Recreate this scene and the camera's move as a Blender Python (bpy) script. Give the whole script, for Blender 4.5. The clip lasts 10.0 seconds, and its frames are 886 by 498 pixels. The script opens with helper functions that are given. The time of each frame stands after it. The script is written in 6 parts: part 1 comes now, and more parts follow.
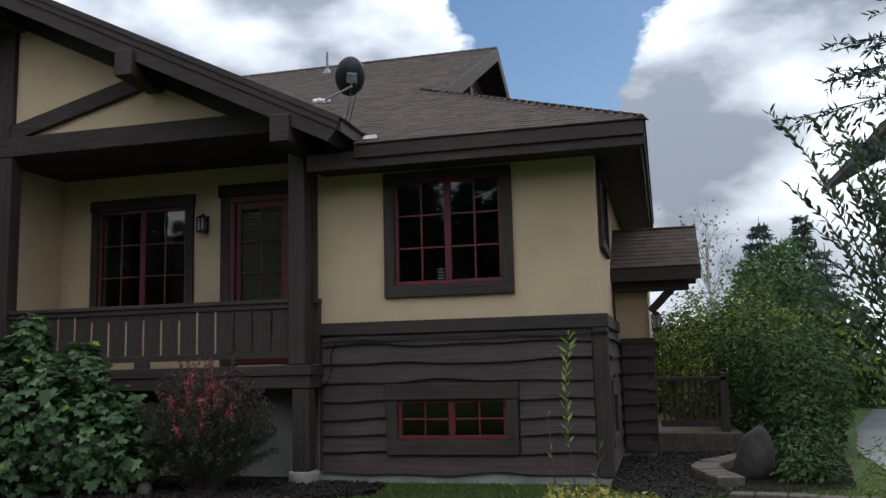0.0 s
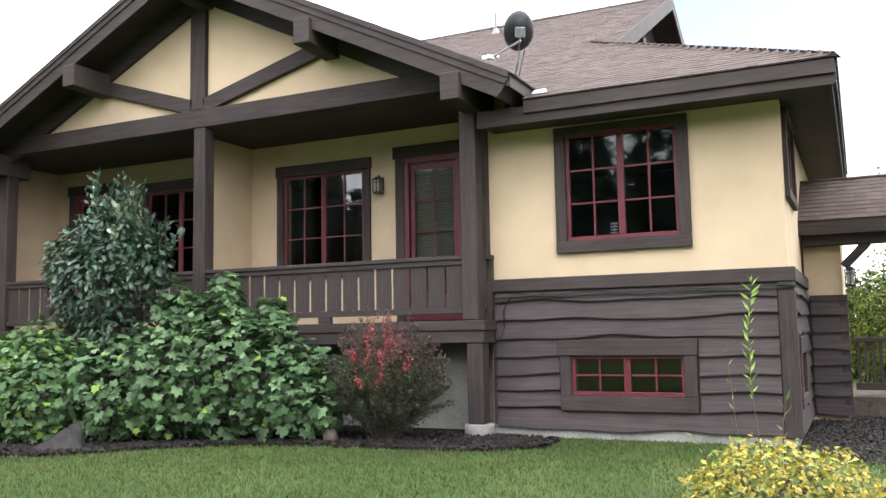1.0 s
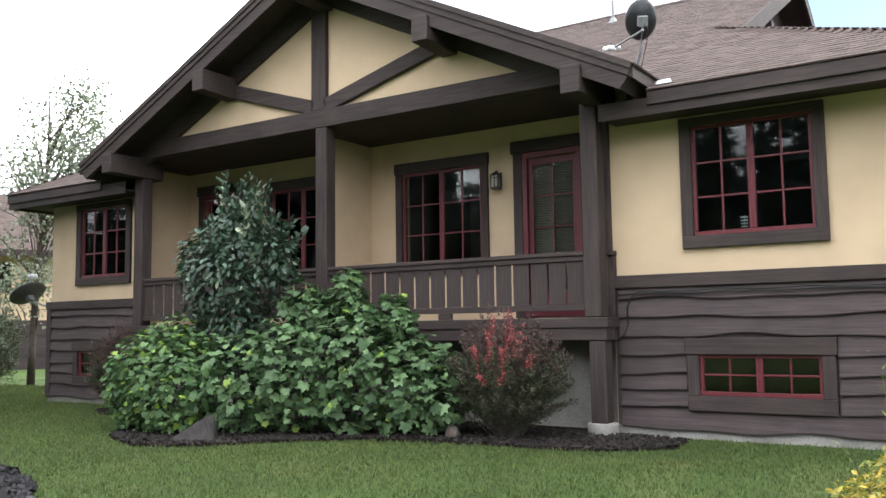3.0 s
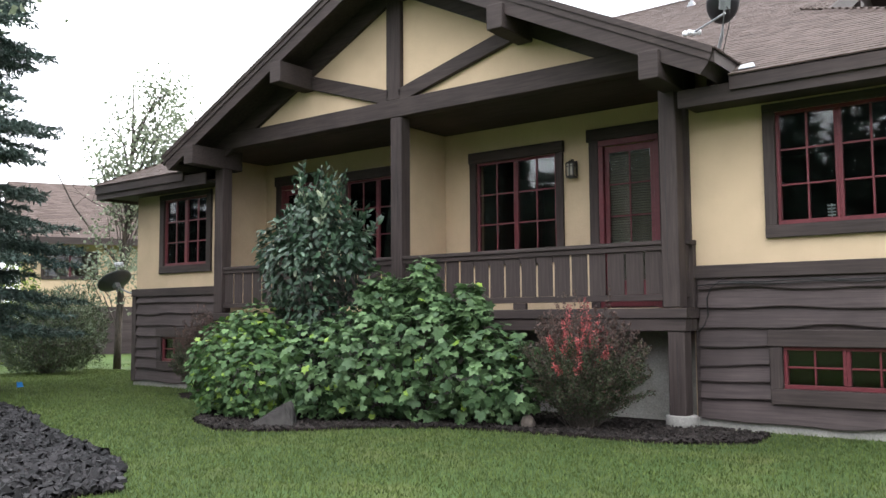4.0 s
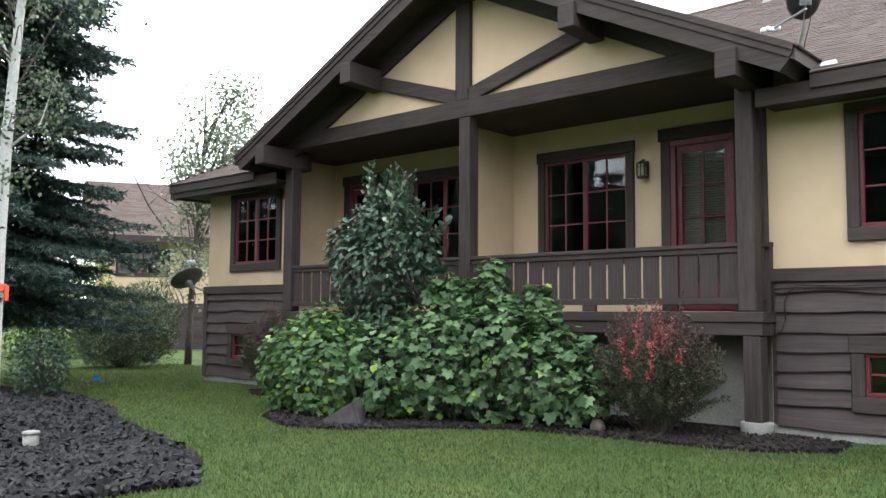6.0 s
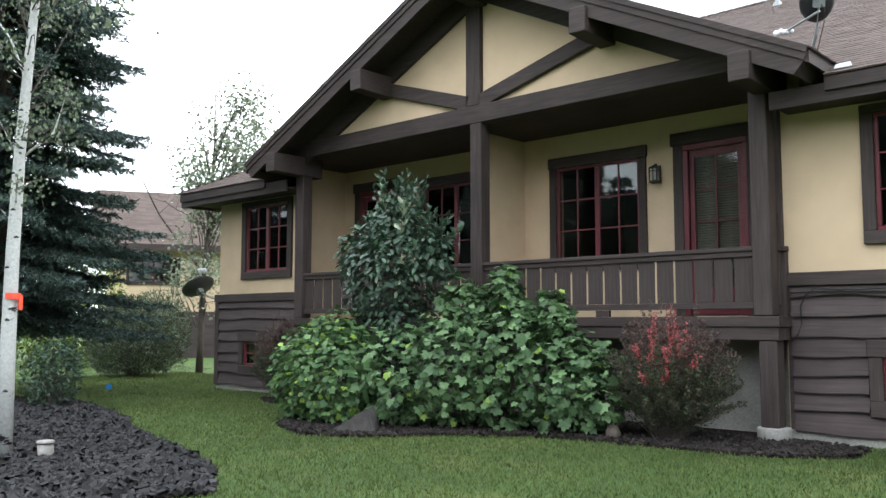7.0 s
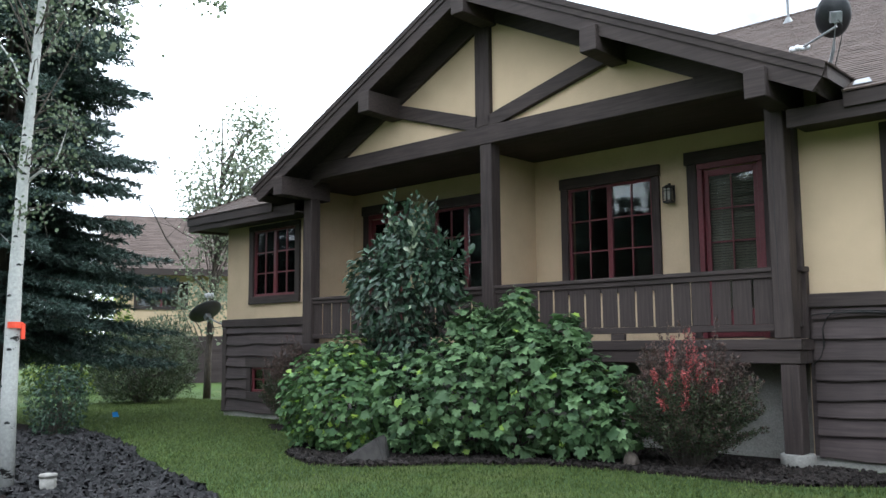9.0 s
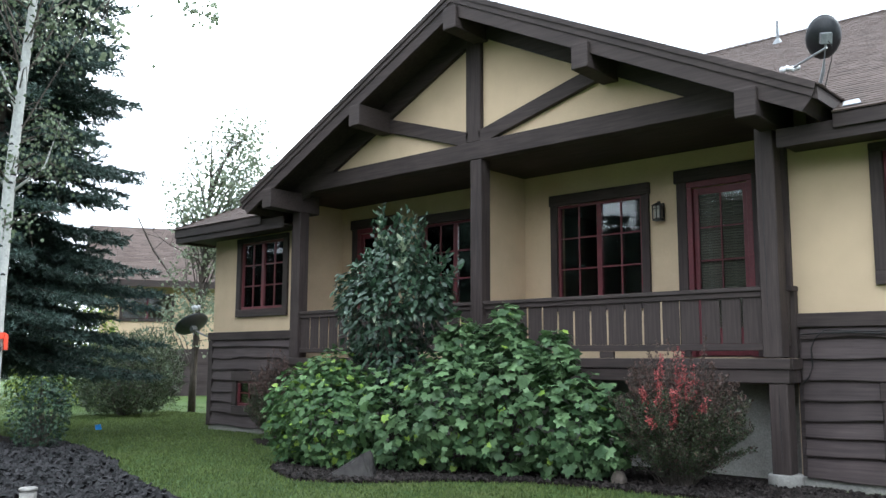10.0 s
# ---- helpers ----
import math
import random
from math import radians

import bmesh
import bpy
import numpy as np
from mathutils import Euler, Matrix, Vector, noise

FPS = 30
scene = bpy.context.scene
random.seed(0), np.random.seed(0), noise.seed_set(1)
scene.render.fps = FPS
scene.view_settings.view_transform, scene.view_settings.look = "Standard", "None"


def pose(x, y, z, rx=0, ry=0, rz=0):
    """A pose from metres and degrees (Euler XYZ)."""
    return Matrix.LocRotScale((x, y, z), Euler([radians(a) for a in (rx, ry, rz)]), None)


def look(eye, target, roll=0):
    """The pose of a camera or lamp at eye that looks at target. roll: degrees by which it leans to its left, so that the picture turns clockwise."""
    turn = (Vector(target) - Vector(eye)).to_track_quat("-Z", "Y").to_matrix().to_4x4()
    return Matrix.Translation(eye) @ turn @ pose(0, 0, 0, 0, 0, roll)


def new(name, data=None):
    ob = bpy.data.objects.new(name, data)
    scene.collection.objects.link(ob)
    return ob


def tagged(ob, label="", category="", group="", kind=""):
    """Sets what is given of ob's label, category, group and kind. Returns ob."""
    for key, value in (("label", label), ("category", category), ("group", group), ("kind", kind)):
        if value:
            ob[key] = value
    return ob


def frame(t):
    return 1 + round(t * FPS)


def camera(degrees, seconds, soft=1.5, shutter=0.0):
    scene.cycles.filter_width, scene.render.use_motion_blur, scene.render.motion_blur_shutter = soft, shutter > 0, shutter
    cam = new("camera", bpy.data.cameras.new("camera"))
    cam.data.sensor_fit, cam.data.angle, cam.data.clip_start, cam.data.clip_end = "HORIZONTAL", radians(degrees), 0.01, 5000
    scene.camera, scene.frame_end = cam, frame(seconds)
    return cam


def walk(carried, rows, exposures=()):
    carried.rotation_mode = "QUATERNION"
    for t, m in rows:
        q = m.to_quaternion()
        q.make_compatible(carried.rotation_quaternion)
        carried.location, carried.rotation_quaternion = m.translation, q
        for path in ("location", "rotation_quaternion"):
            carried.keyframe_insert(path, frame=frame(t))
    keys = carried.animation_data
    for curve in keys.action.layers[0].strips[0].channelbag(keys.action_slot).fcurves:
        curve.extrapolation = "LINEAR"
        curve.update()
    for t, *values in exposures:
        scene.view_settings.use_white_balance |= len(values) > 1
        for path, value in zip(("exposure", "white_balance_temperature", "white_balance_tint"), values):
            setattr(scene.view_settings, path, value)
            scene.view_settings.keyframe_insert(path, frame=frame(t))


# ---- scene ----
cam = camera(54.15, 10.0)
PATH = [
    (0, look((0.795, -11.680, 1.378), (-1.624, -2.064, 2.679), -1.44)),
    (0.5, look((0.790, -11.604, 1.251), (-2.521, -2.232, 2.347), -1.08)),
    (1, look((0.792, -11.643, 1.237), (-3.509, -2.666, 2.192), -1.03)),
    (1.5, look((0.715, -11.592, 1.274), (-4.288, -2.991, 2.271), -1.02)),
    (2, look((0.689, -11.601, 1.399), (-4.672, -3.208, 2.302), -1.15)),
    (3.5, look((0.625, -11.653, 1.267), (-4.861, -3.339, 2.154), -0.46)),
    (4, look((0.598, -11.664, 1.309), (-5.500, -3.776, 2.078), -0.39)),
    (4.5, look((0.543, -11.689, 1.327), (-5.987, -4.154, 2.094), -0.03)),
    (5, look((0.508, -11.695, 1.324), (-6.169, -4.289, 2.084), 0.28)),
    (5.5, look((0.503, -11.693, 1.315), (-6.132, -4.250, 2.076), 0.48)),
    (7, look((0.428, -11.709, 1.313), (-6.288, -4.348, 2.159), -0.01)),
    (7.5, look((0.297, -11.521, 1.338), (-6.404, -4.186, 2.476), 0.41)),
    (8, look((0.291, -11.469, 1.352), (-6.436, -4.152, 2.452), 0.30)),
    (8.5, look((0.231, -11.512, 1.356), (-6.519, -4.209, 2.404), -0.33)),
    (9, look((0.225, -11.558, 1.364), (-6.538, -4.273, 2.456), -0.47)),
    (9.5, look((0.190, -11.537, 1.366), (-6.504, -4.203, 2.550), -0.23)),
    (10, look((0.180, -11.531, 1.370), (-6.469, -4.170, 2.634), 0.17)),
]
# stops by which the clip's camera brightens its picture while it turns from the bright sky to the shaded front
walk(cam, PATH, [(0.0, -0.65, 6000, 9), (0.3, -0.45, 6050, 9), (0.6, 0.0, 6150, 9), (0.9, 1.15, 6300, 11), (1.1, 1.5, 6300, 12), (1.5, 1.4, 6300, 12),
                 (2.0, 1.2, 6300, 12), (3.5, 1.05, 6300, 12), (5.0, 1.0, 6250, 10), (7.0, 0.95, 6050, 7), (8.5, 0.62, 5850, 6), (10.0, 0.84, 5800, 6)])

# ---------------------------------------------------------------- light
world = bpy.data.worlds.new("sky")
scene.world = world
world.use_nodes = True
SUN_EL, SUN_AZ = 38.0, 25.0          # height, and the bearing from +y towards +x, in degrees
wt = world.node_tree
wt.nodes.clear()
w_out, w_bg = wt.nodes.new("ShaderNodeOutputWorld"), wt.nodes.new("ShaderNodeBackground")
w_sky, w_mix = wt.nodes.new("ShaderNodeTexSky"), wt.nodes.new("ShaderNodeMix")
w_co, w_map = wt.nodes.new("ShaderNodeTexCoord"), wt.nodes.new("ShaderNodeMapping")
w_noise, w_ramp = wt.nodes.new("ShaderNodeTexNoise"), wt.nodes.new("ShaderNodeValToRGB")
w_shade, w_sramp = wt.nodes.new("ShaderNodeTexNoise"), wt.nodes.new("ShaderNodeValToRGB")
w_sky.sky_type, w_sky.sun_disc = "NISHITA", False
w_sky.dust_density, w_sky.air_density, w_sky.ozone_density = 0.25, 1.3, 4.0
w_sky.sun_elevation, w_sky.sun_rotation = radians(SUN_EL), radians(SUN_AZ)
w_mix.data_type = "RGBA"
w_map.inputs["Scale"].default_value = (1.0, 1.0, 1.9)
w_map.inputs["Rotation"].default_value = (0, 0, radians(56.5))
w_map.inputs["Location"].default_value = (0.1, 0.9, 0.55)
w_noise.inputs["Scale"].default_value, w_noise.inputs["Detail"].default_value, w_noise.inputs["Roughness"].default_value = 4.2, 9, 0.6
w_ramp.color_ramp.elements[0].position, w_ramp.color_ramp.elements[1].position = 0.82, 0.98
w_shade.inputs["Scale"].default_value, w_shade.inputs["Detail"].default_value = 3.1, 6
w_sramp.color_ramp.elements[0].position, w_sramp.color_ramp.elements[1].position = 0.38, 0.62
w_sramp.color_ramp.elements[0].color, w_sramp.color_ramp.elements[1].color = (5.0, 5.4, 6.1, 1), (23.0, 23.3, 23.6, 1)
# an overcast sky is brightest overhead
w_sep, w_up = wt.nodes.new("ShaderNodeSeparateXYZ"), wt.nodes.new("ShaderNodeMapRange")
w_up.inputs["From Min"].default_value, w_up.inputs["From Max"].default_value = 0.0, 1.0
w_up.inputs["To Min"].default_value, w_up.inputs["To Max"].default_value = 0.75, 1.55
w_lum = wt.nodes.new("ShaderNodeVectorMath")
w_lum.operation = "SCALE"
wt.links.new(w_co.outputs["Generated"], w_sep.inputs[0])
wt.links.new(w_sep.outputs["Z"], w_up.inputs["Value"])
wt.links.new(w_sramp.outputs[0], w_lum.inputs[0])
wt.links.new(w_up.outputs[0], w_lum.inputs["Scale"])
for a, b in ((w_co.outputs["Generated"], w_map.inputs["Vector"]), (w_map.outputs[0], w_noise.inputs["Vector"]),
             (w_map.outputs[0], w_shade.inputs["Vector"]), (w_shade.outputs["Fac"], w_sramp.inputs[0]),
             (w_ramp.outputs[0], w_mix.inputs["Factor"]), (w_sky.outputs[0], w_mix.inputs["A"]), (w_lum.outputs[0], w_mix.inputs["B"]),
             (w_mix.outputs["Result"], w_bg.inputs["Color"]), (w_bg.outputs[0], w_out.inputs["Surface"])):
    wt.links.new(a, b)
# one ragged gap of blue in the cloud, to the north over the roof
w_gap, w_len, w_fray, w_cover = wt.nodes.new("ShaderNodeMapping"), wt.nodes.new("ShaderNodeVectorMath"), wt.nodes.new("ShaderNodeMath"), wt.nodes.new("ShaderNodeMath")
w_gap.vector_type = "POINT"
w_gap.inputs["Scale"].default_value = (8.6, 2.2, 5.6)
w_gap.inputs["Location"].default_value = (0.105 * 8.6, -0.93 * 2.2, -0.35 * 5.6)
w_len.operation, w_fray.operation = "LENGTH", "MULTIPLY_ADD"
w_fray.inputs[1].default_value, w_fray.inputs[2].default_value = 2.6, -1.3
wt.links.new(w_co.outputs["Generated"], w_gap.inputs["Vector"])
wt.links.new(w_gap.outputs[0], w_len.inputs[0])
wt.links.new(w_noise.outputs["Fac"], w_fray.inputs[0])
wt.links.new(w_len.outputs["Value"], w_cover.inputs[0])
wt.links.new(w_fray.outputs[0], w_cover.inputs[1])
wt.links.new(w_cover.outputs[0], w_ramp.inputs[0])
w_bg.inputs["Strength"].default_value = 0.12

sun = new("sun", bpy.data.lights.new("sun", "SUN"))
sun.data.energy, sun.data.angle, sun.data.color = 1.1, radians(14), (1.0, 0.95, 0.86)
e, a = radians(SUN_EL), radians(SUN_AZ)
sun.matrix_world = look((0, 0, 30), (-math.sin(a) * math.cos(e), -math.cos(a) * math.cos(e), 30 - math.sin(e)))


# ---------------------------------------------------------------- materials
def material(name, rough=0.7, metal=0.0, spec=0.5):
    m = bpy.data.materials.new(name)
    m.use_nodes = True
    b = m.node_tree.nodes["Principled BSDF"]
    b.inputs["Roughness"].default_value, b.inputs["Metallic"].default_value = rough, metal
    b.inputs["Specular IOR Level"].default_value = spec
    return m, m.node_tree, b


def ramp_of(nt, source, stops):
    r = nt.nodes.new("ShaderNodeValToRGB")
    while len(r.color_ramp.elements) < len(stops):
        r.color_ramp.elements.new(0.5)
    for el, (p, c) in zip(r.color_ramp.elements, stops):
        el.position, el.color = p, (*c, 1)
    nt.links.new(source, r.inputs[0])
    return r


def noise_of(nt, scale, detail=5, stretch=(1, 1, 1), coord="Object", rough=0.55):
    c, m, n = nt.nodes.new("ShaderNodeTexCoord"), nt.nodes.new("ShaderNodeMapping"), nt.nodes.new("ShaderNodeTexNoise")
    m.inputs["Scale"].default_value = stretch
    n.inputs["Scale"].default_value, n.inputs["Detail"].default_value, n.inputs["Roughness"].default_value = scale, detail, rough
    nt.links.new(c.outputs[coord], m.inputs["Vector"])
    nt.links.new(m.outputs[0], n.inputs["Vector"])
    return n


def mixed(nt, a, b, fac, mode="MULTIPLY"):
    m = nt.nodes.new("ShaderNodeMix")
    m.data_type, m.blend_type = "RGBA", mode
    for sock, v in ((m.inputs["A"], a), (m.inputs["B"], b), (m.inputs["Factor"], fac)):
        if isinstance(v, bpy.types.NodeSocket):
            nt.links.new(v, sock)
        else:
            sock.default_value = v
    return m.outputs["Result"]


def bumped(nt, bsdf, height, strength=0.3, distance=0.01):
    b = nt.nodes.new("ShaderNodeBump")
    b.inputs["Strength"].default_value, b.inputs["Distance"].default_value = strength, distance
    nt.links.new(height, b.inputs["Height"])
    nt.links.new(b.outputs[0], bsdf.inputs["Normal"])


def two_scale(name, dark, light, fine=60, coarse=1.2, rough=0.8, bump=0.25, dist=0.006, stretch=(1, 1, 1), spec=0.4, coarse_amount=0.35, vary=0.0, worn=None):
    """Fine grain from dark to light under large soft stains."""
    m, nt, b = material(name, rough, 0, spec)
    f = noise_of(nt, fine, 6, stretch)
    col = ramp_of(nt, f.outputs["Fac"], ((0.3, dark), (0.72, light))).outputs[0]
    c = noise_of(nt, coarse, 4, (1, 1, 1))
    st = ramp_of(nt, c.outputs["Fac"], ((0.32, (1 - coarse_amount,) * 3), (0.66, (1.0, 1.0, 1.0)))).outputs[0]
    col = mixed(nt, col, st, 1.0)
    if vary:
        oi = nt.nodes.new("ShaderNodeObjectInfo")
        v = ramp_of(nt, oi.outputs["Random"], ((0.0, (1 - vary,) * 3), (1.0, (1 + vary * 0.4,) * 3))).outputs[0]
        col = mixed(nt, col, v, 1.0)
    if worn:
        w = noise_of(nt, worn[1], 7, worn[2], rough=0.7)
        mask = ramp_of(nt, w.outputs["Fac"], ((worn[3], (0, 0, 0)), (worn[3] + 0.05, (1, 1, 1)))).outputs[0]
        col = mixed(nt, col, (*worn[0], 1), mask, "MIX")
    nt.links.new(col, b.inputs["Base Color"])
    bumped(nt, b, f.outputs["Fac"], bump, dist)
    return m


def leafy(name, dark, light, back=0.5, rough=0.5, spec=0.4):
    """Leaves that differ one from the next, and let some light through."""
    m, nt, b = material(name, rough, 0, spec)
    g = nt.nodes.new("ShaderNodeNewGeometry")
    oi = nt.nodes.new("ShaderNodeObjectInfo")
    add = nt.nodes.new("ShaderNodeMath")
    add.operation = "FRACT"
    plus = nt.nodes.new("ShaderNodeMath")
    nt.links.new(g.outputs["Random Per Island"], plus.inputs[0])
    nt.links.new(oi.outputs["Random"], plus.inputs[1])
    nt.links.new(plus.outputs[0], add.inputs[0])
    col = ramp_of(nt, add.outputs[0], ((0.0, dark), (0.8, light), (1.0, tuple(min(1, v * 1.35) for v in light)))).outputs[0]
    n = noise_of(nt, 25, 3)
    col = mixed(nt, col, ramp_of(nt, n.outputs["Fac"], ((0.3, (0.75,) * 3), (0.7, (1.1,) * 3))).outputs[0], 1.0)
    nt.links.new(col, b.inputs["Base Color"])
    t = nt.nodes.new("ShaderNodeBsdfTranslucent")
    nt.links.new(col, t.inputs["Color"])
    mx = nt.nodes.new("ShaderNodeMixShader")
    mx.inputs[0].default_value = back * 0.5
    nt.links.new(b.outputs[0], mx.inputs[1])
    nt.links.new(t.outputs[0], mx.inputs[2])
    nt.links.new(mx.outputs[0], nt.nodes["Material Output"].inputs["Surface"])
    return m


STUCCO = two_scale("stucco", (0.51, 0.388, 0.25), (0.65, 0.495, 0.335), 110, 0.9, 0.9, 0.4, 0.005, coarse_amount=0.19)
TIMBER_X = two_scale("brown_timber_x", (0.033, 0.024, 0.022), (0.066, 0.049, 0.045), 16, 1.3, 0.72, 0.35, 0.006, (0.12, 1.5, 2.2), 0.3, 0.3)
TIMBER_Z = two_scale("brown_timber_z", (0.033, 0.024, 0.022), (0.066, 0.049, 0.045), 16, 1.3, 0.72, 0.35, 0.006, (2.2, 1.5, 0.12), 0.3, 0.3)
SIDING = two_scale("stained_siding", (0.048, 0.036, 0.035), (0.090, 0.068, 0.066), 13, 1.1, 0.75, 0.45, 0.008, (0.1, 1.5, 2.6), 0.3, 0.3, 0.16,
                   ((0.20, 0.15, 0.12), 5.0, (0.3, 1, 1.6), 0.705))
SIDING_Y = two_scale("stained_siding_side", (0.048, 0.036, 0.035), (0.090, 0.068, 0.066), 13, 1.1, 0.75, 0.45, 0.008, (1.5, 0.1, 2.6), 0.3, 0.3, 0.16)
RED = two_scale("red_frame", (0.105, 0.018, 0.024), (0.155, 0.030, 0.038), 30, 2.0, 0.45, 0.1, 0.002, coarse_amount=0.25)
CONCRETE = two_scale("concrete", (0.25, 0.24, 0.22), (0.40, 0.38, 0.35), 45, 1.6, 0.9, 0.3, 0.005, coarse_amount=0.4)
PIPE_GREY = two_scale("grey_metal", (0.18, 0.19, 0.20), (0.28, 0.29, 0.30), 40, 3, 0.4, 0.05, 0.001)
DISH = two_scale("dark_dish_paint", (0.012, 0.013, 0.016), (0.026, 0.027, 0.03), 40, 4, 0.35, 0.05, 0.001)
DISH_GREY = two_scale("grey_dish_paint", (0.045, 0.048, 0.054), (0.075, 0.08, 0.086), 40, 4, 0.45, 0.05, 0.001)
LNB = two_scale("pale_plastic", (0.55, 0.56, 0.57), (0.72, 0.72, 0.72), 40, 4, 0.4, 0.02, 0.001)
BLACK_METAL = two_scale("black_metal", (0.012, 0.011, 0.010), (0.03, 0.028, 0.025), 60, 4, 0.5, 0.1, 0.001)
RUBBER = two_scale("black_cable", (0.010, 0.010, 0.010), (0.02, 0.02, 0.02), 60, 4, 0.6, 0.05, 0.001)
BLIND = two_scale("blind_slat", (0.22, 0.185, 0.145), (0.31, 0.265, 0.21), 30, 4, 0.6, 0.05, 0.001)
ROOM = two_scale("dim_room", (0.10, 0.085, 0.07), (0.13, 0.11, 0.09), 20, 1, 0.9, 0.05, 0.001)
ORANGE = two_scale("orange_tape", (0.85, 0.07, 0.03), (0.95, 0.12, 0.06), 20, 3, 0.5, 0.1, 0.002)
BLUE = two_scale("blue_plastic", (0.03, 0.25, 0.75), (0.05, 0.35, 0.9), 20, 3, 0.5, 0.1, 0.002)
STONE = two_scale("boulder_stone", (0.06, 0.05, 0.042), (0.16, 0.135, 0.11), 9, 1.5, 0.9, 0.9, 0.03, coarse_amount=0.5)
DARK_STONE = two_scale("dark_stone", (0.028, 0.025, 0.023), (0.062, 0.055, 0.050), 9, 1.5, 0.85, 0.7, 0.02, coarse_amount=0.4)
FLAG = two_scale("paving_stone", (0.070, 0.055, 0.045), (0.150, 0.122, 0.100), 18, 2, 0.85, 0.5, 0.01, coarse_amount=0.4)
GRAVEL = two_scale("dark_gravel_bed", (0.010, 0.010, 0.010), (0.035, 0.033, 0.032), 60, 2, 0.85, 0.8, 0.02, coarse_amount=0.3)
SOIL = two_scale("bark_mulch_soil", (0.010, 0.008, 0.007), (0.032, 0.025, 0.022), 40, 2, 1.0, 0.9, 0.03, coarse_amount=0.4, spec=0.05)
BARK = two_scale("brown_bark", (0.045, 0.035, 0.028), (0.12, 0.10, 0.085), 14, 2, 0.9, 0.8, 0.02, (2, 2, 0.4))
ASPHALT = two_scale("wet_asphalt", (0.10, 0.105, 0.11), (0.17, 0.175, 0.18), 40, 0.6, 0.35, 0.2, 0.004, coarse_amount=0.5)
LAMP_GLASS = two_scale("frosted_lamp_glass", (0.32, 0.30, 0.26), (0.42, 0.40, 0.34), 20, 3, 0.25, 0.02, 0.001)
PVC = two_scale("weathered_pvc", (0.20, 0.19, 0.17), (0.34, 0.32, 0.29), 20, 3, 0.6, 0.1, 0.002, coarse_amount=0.4)


def chip_material(name, dark, light, rough):
    m, nt, b = material(name, rough, 0, 0.18)
    g = nt.nodes.new("ShaderNodeNewGeometry")
    col = ramp_of(nt, g.outputs["Random Per Island"], ((0.0, dark), (1.0, light))).outputs[0]
    n = noise_of(nt, 60, 4)
    col = mixed(nt, col, ramp_of(nt, n.outputs["Fac"], ((0.3, (0.6,) * 3), (0.7, (1.2,) * 3))).outputs[0], 1.0)
    nt.links.new(col, b.inputs["Base Color"])
    bumped(nt, b, n.outputs["Fac"], 0.5, 0.005)
    return m


CHIPS = chip_material("dark_rock_chips", (0.004, 0.004, 0.004), (0.032, 0.029, 0.030), 0.6)
BARK_CHIPS = chip_material("dark_bark_chips", (0.010, 0.008, 0.007), (0.042, 0.034, 0.031), 0.8)
SHINGLE = chip_material("shingles", (0.074, 0.054, 0.046), (0.108, 0.082, 0.071), 0.95)


def lawn_material():
    m, nt, b = material("mown_grass", 0.8, 0, 0.2)
    f, c, d = noise_of(nt, 90, 5), noise_of(nt, 1.1, 5), noise_of(nt, 0.28, 3)
    col = ramp_of(nt, f.outputs["Fac"], ((0.3, (0.030, 0.058, 0.014)), (0.7, (0.078, 0.126, 0.033)))).outputs[0]
    dry = ramp_of(nt, c.outputs["Fac"], ((0.52, (0, 0, 0)), (0.72, (0.55,) * 3))).outputs[0]
    col = mixed(nt, col, (0.13, 0.125, 0.045, 1), dry, "MIX")
    col = mixed(nt, col, ramp_of(nt, d.outputs["Fac"], ((0.35, (0.75,) * 3), (0.65, (1.15,) * 3))).outputs[0], 1.0)
    nt.links.new(col, b.inputs["Base Color"])
    bumped(nt, b, f.outputs["Fac"], 0.8, 0.03)
    return m


LAWN = lawn_material()
BLADE = leafy("grass_blades", (0.045, 0.070, 0.018), (0.112, 0.148, 0.043), 0.6, 0.6, 0.25)
THIMBLE = leafy("thimbleberry_leaf", (0.038, 0.082, 0.032), (0.130, 0.212, 0.090), 0.5, 0.55, 0.35)
CURRANT = leafy("currant_leaf", (0.040, 0.090, 0.030), (0.11, 0.19, 0.068), 0.5, 0.6, 0.3)
DOGWOOD = leafy("dogwood_leaf", (0.016, 0.040, 0.022), (0.046, 0.088, 0.048), 0.3, 0.42, 0.5)
DOGWOOD_PALE = leafy("pale_leaf", (0.20, 0.25, 0.16), (0.32, 0.36, 0.25), 0.4)
LIME = leafy("lime_leaf", (0.15, 0.26, 0.03), (0.26, 0.38, 0.06), 0.6)
BARB_GREEN = leafy("barberry_green_leaf", (0.026, 0.045, 0.018), (0.070, 0.088, 0.042), 0.4)
BARB_RED = leafy("barberry_red_leaf", (0.20, 0.040, 0.042), (0.50, 0.13, 0.125), 0.5)
BARB_PINK = leafy("barberry_purple_leaf", (0.042, 0.036, 0.029), (0.135, 0.080, 0.066), 0.5)
GOLD = leafy("gold_bush_leaf", (0.20, 0.20, 0.025), (0.48, 0.36, 0.06), 0.6)
GOLD_GREEN = leafy("gold_bush_green_leaf", (0.09, 0.14, 0.03), (0.22, 0.27, 0.07), 0.6)
WILLOW = leafy("willow_leaf", (0.038, 0.062, 0.030), (0.095, 0.135, 0.065), 0.4)
SPRUCE = leafy("spruce_needles", (0.018, 0.036, 0.028), (0.060, 0.095, 0.078), 0.25, 0.6)
SPRUCE_BLUE = leafy("blue_spruce_needles", (0.035, 0.060, 0.062), (0.085, 0.12, 0.12), 0.25, 0.6)
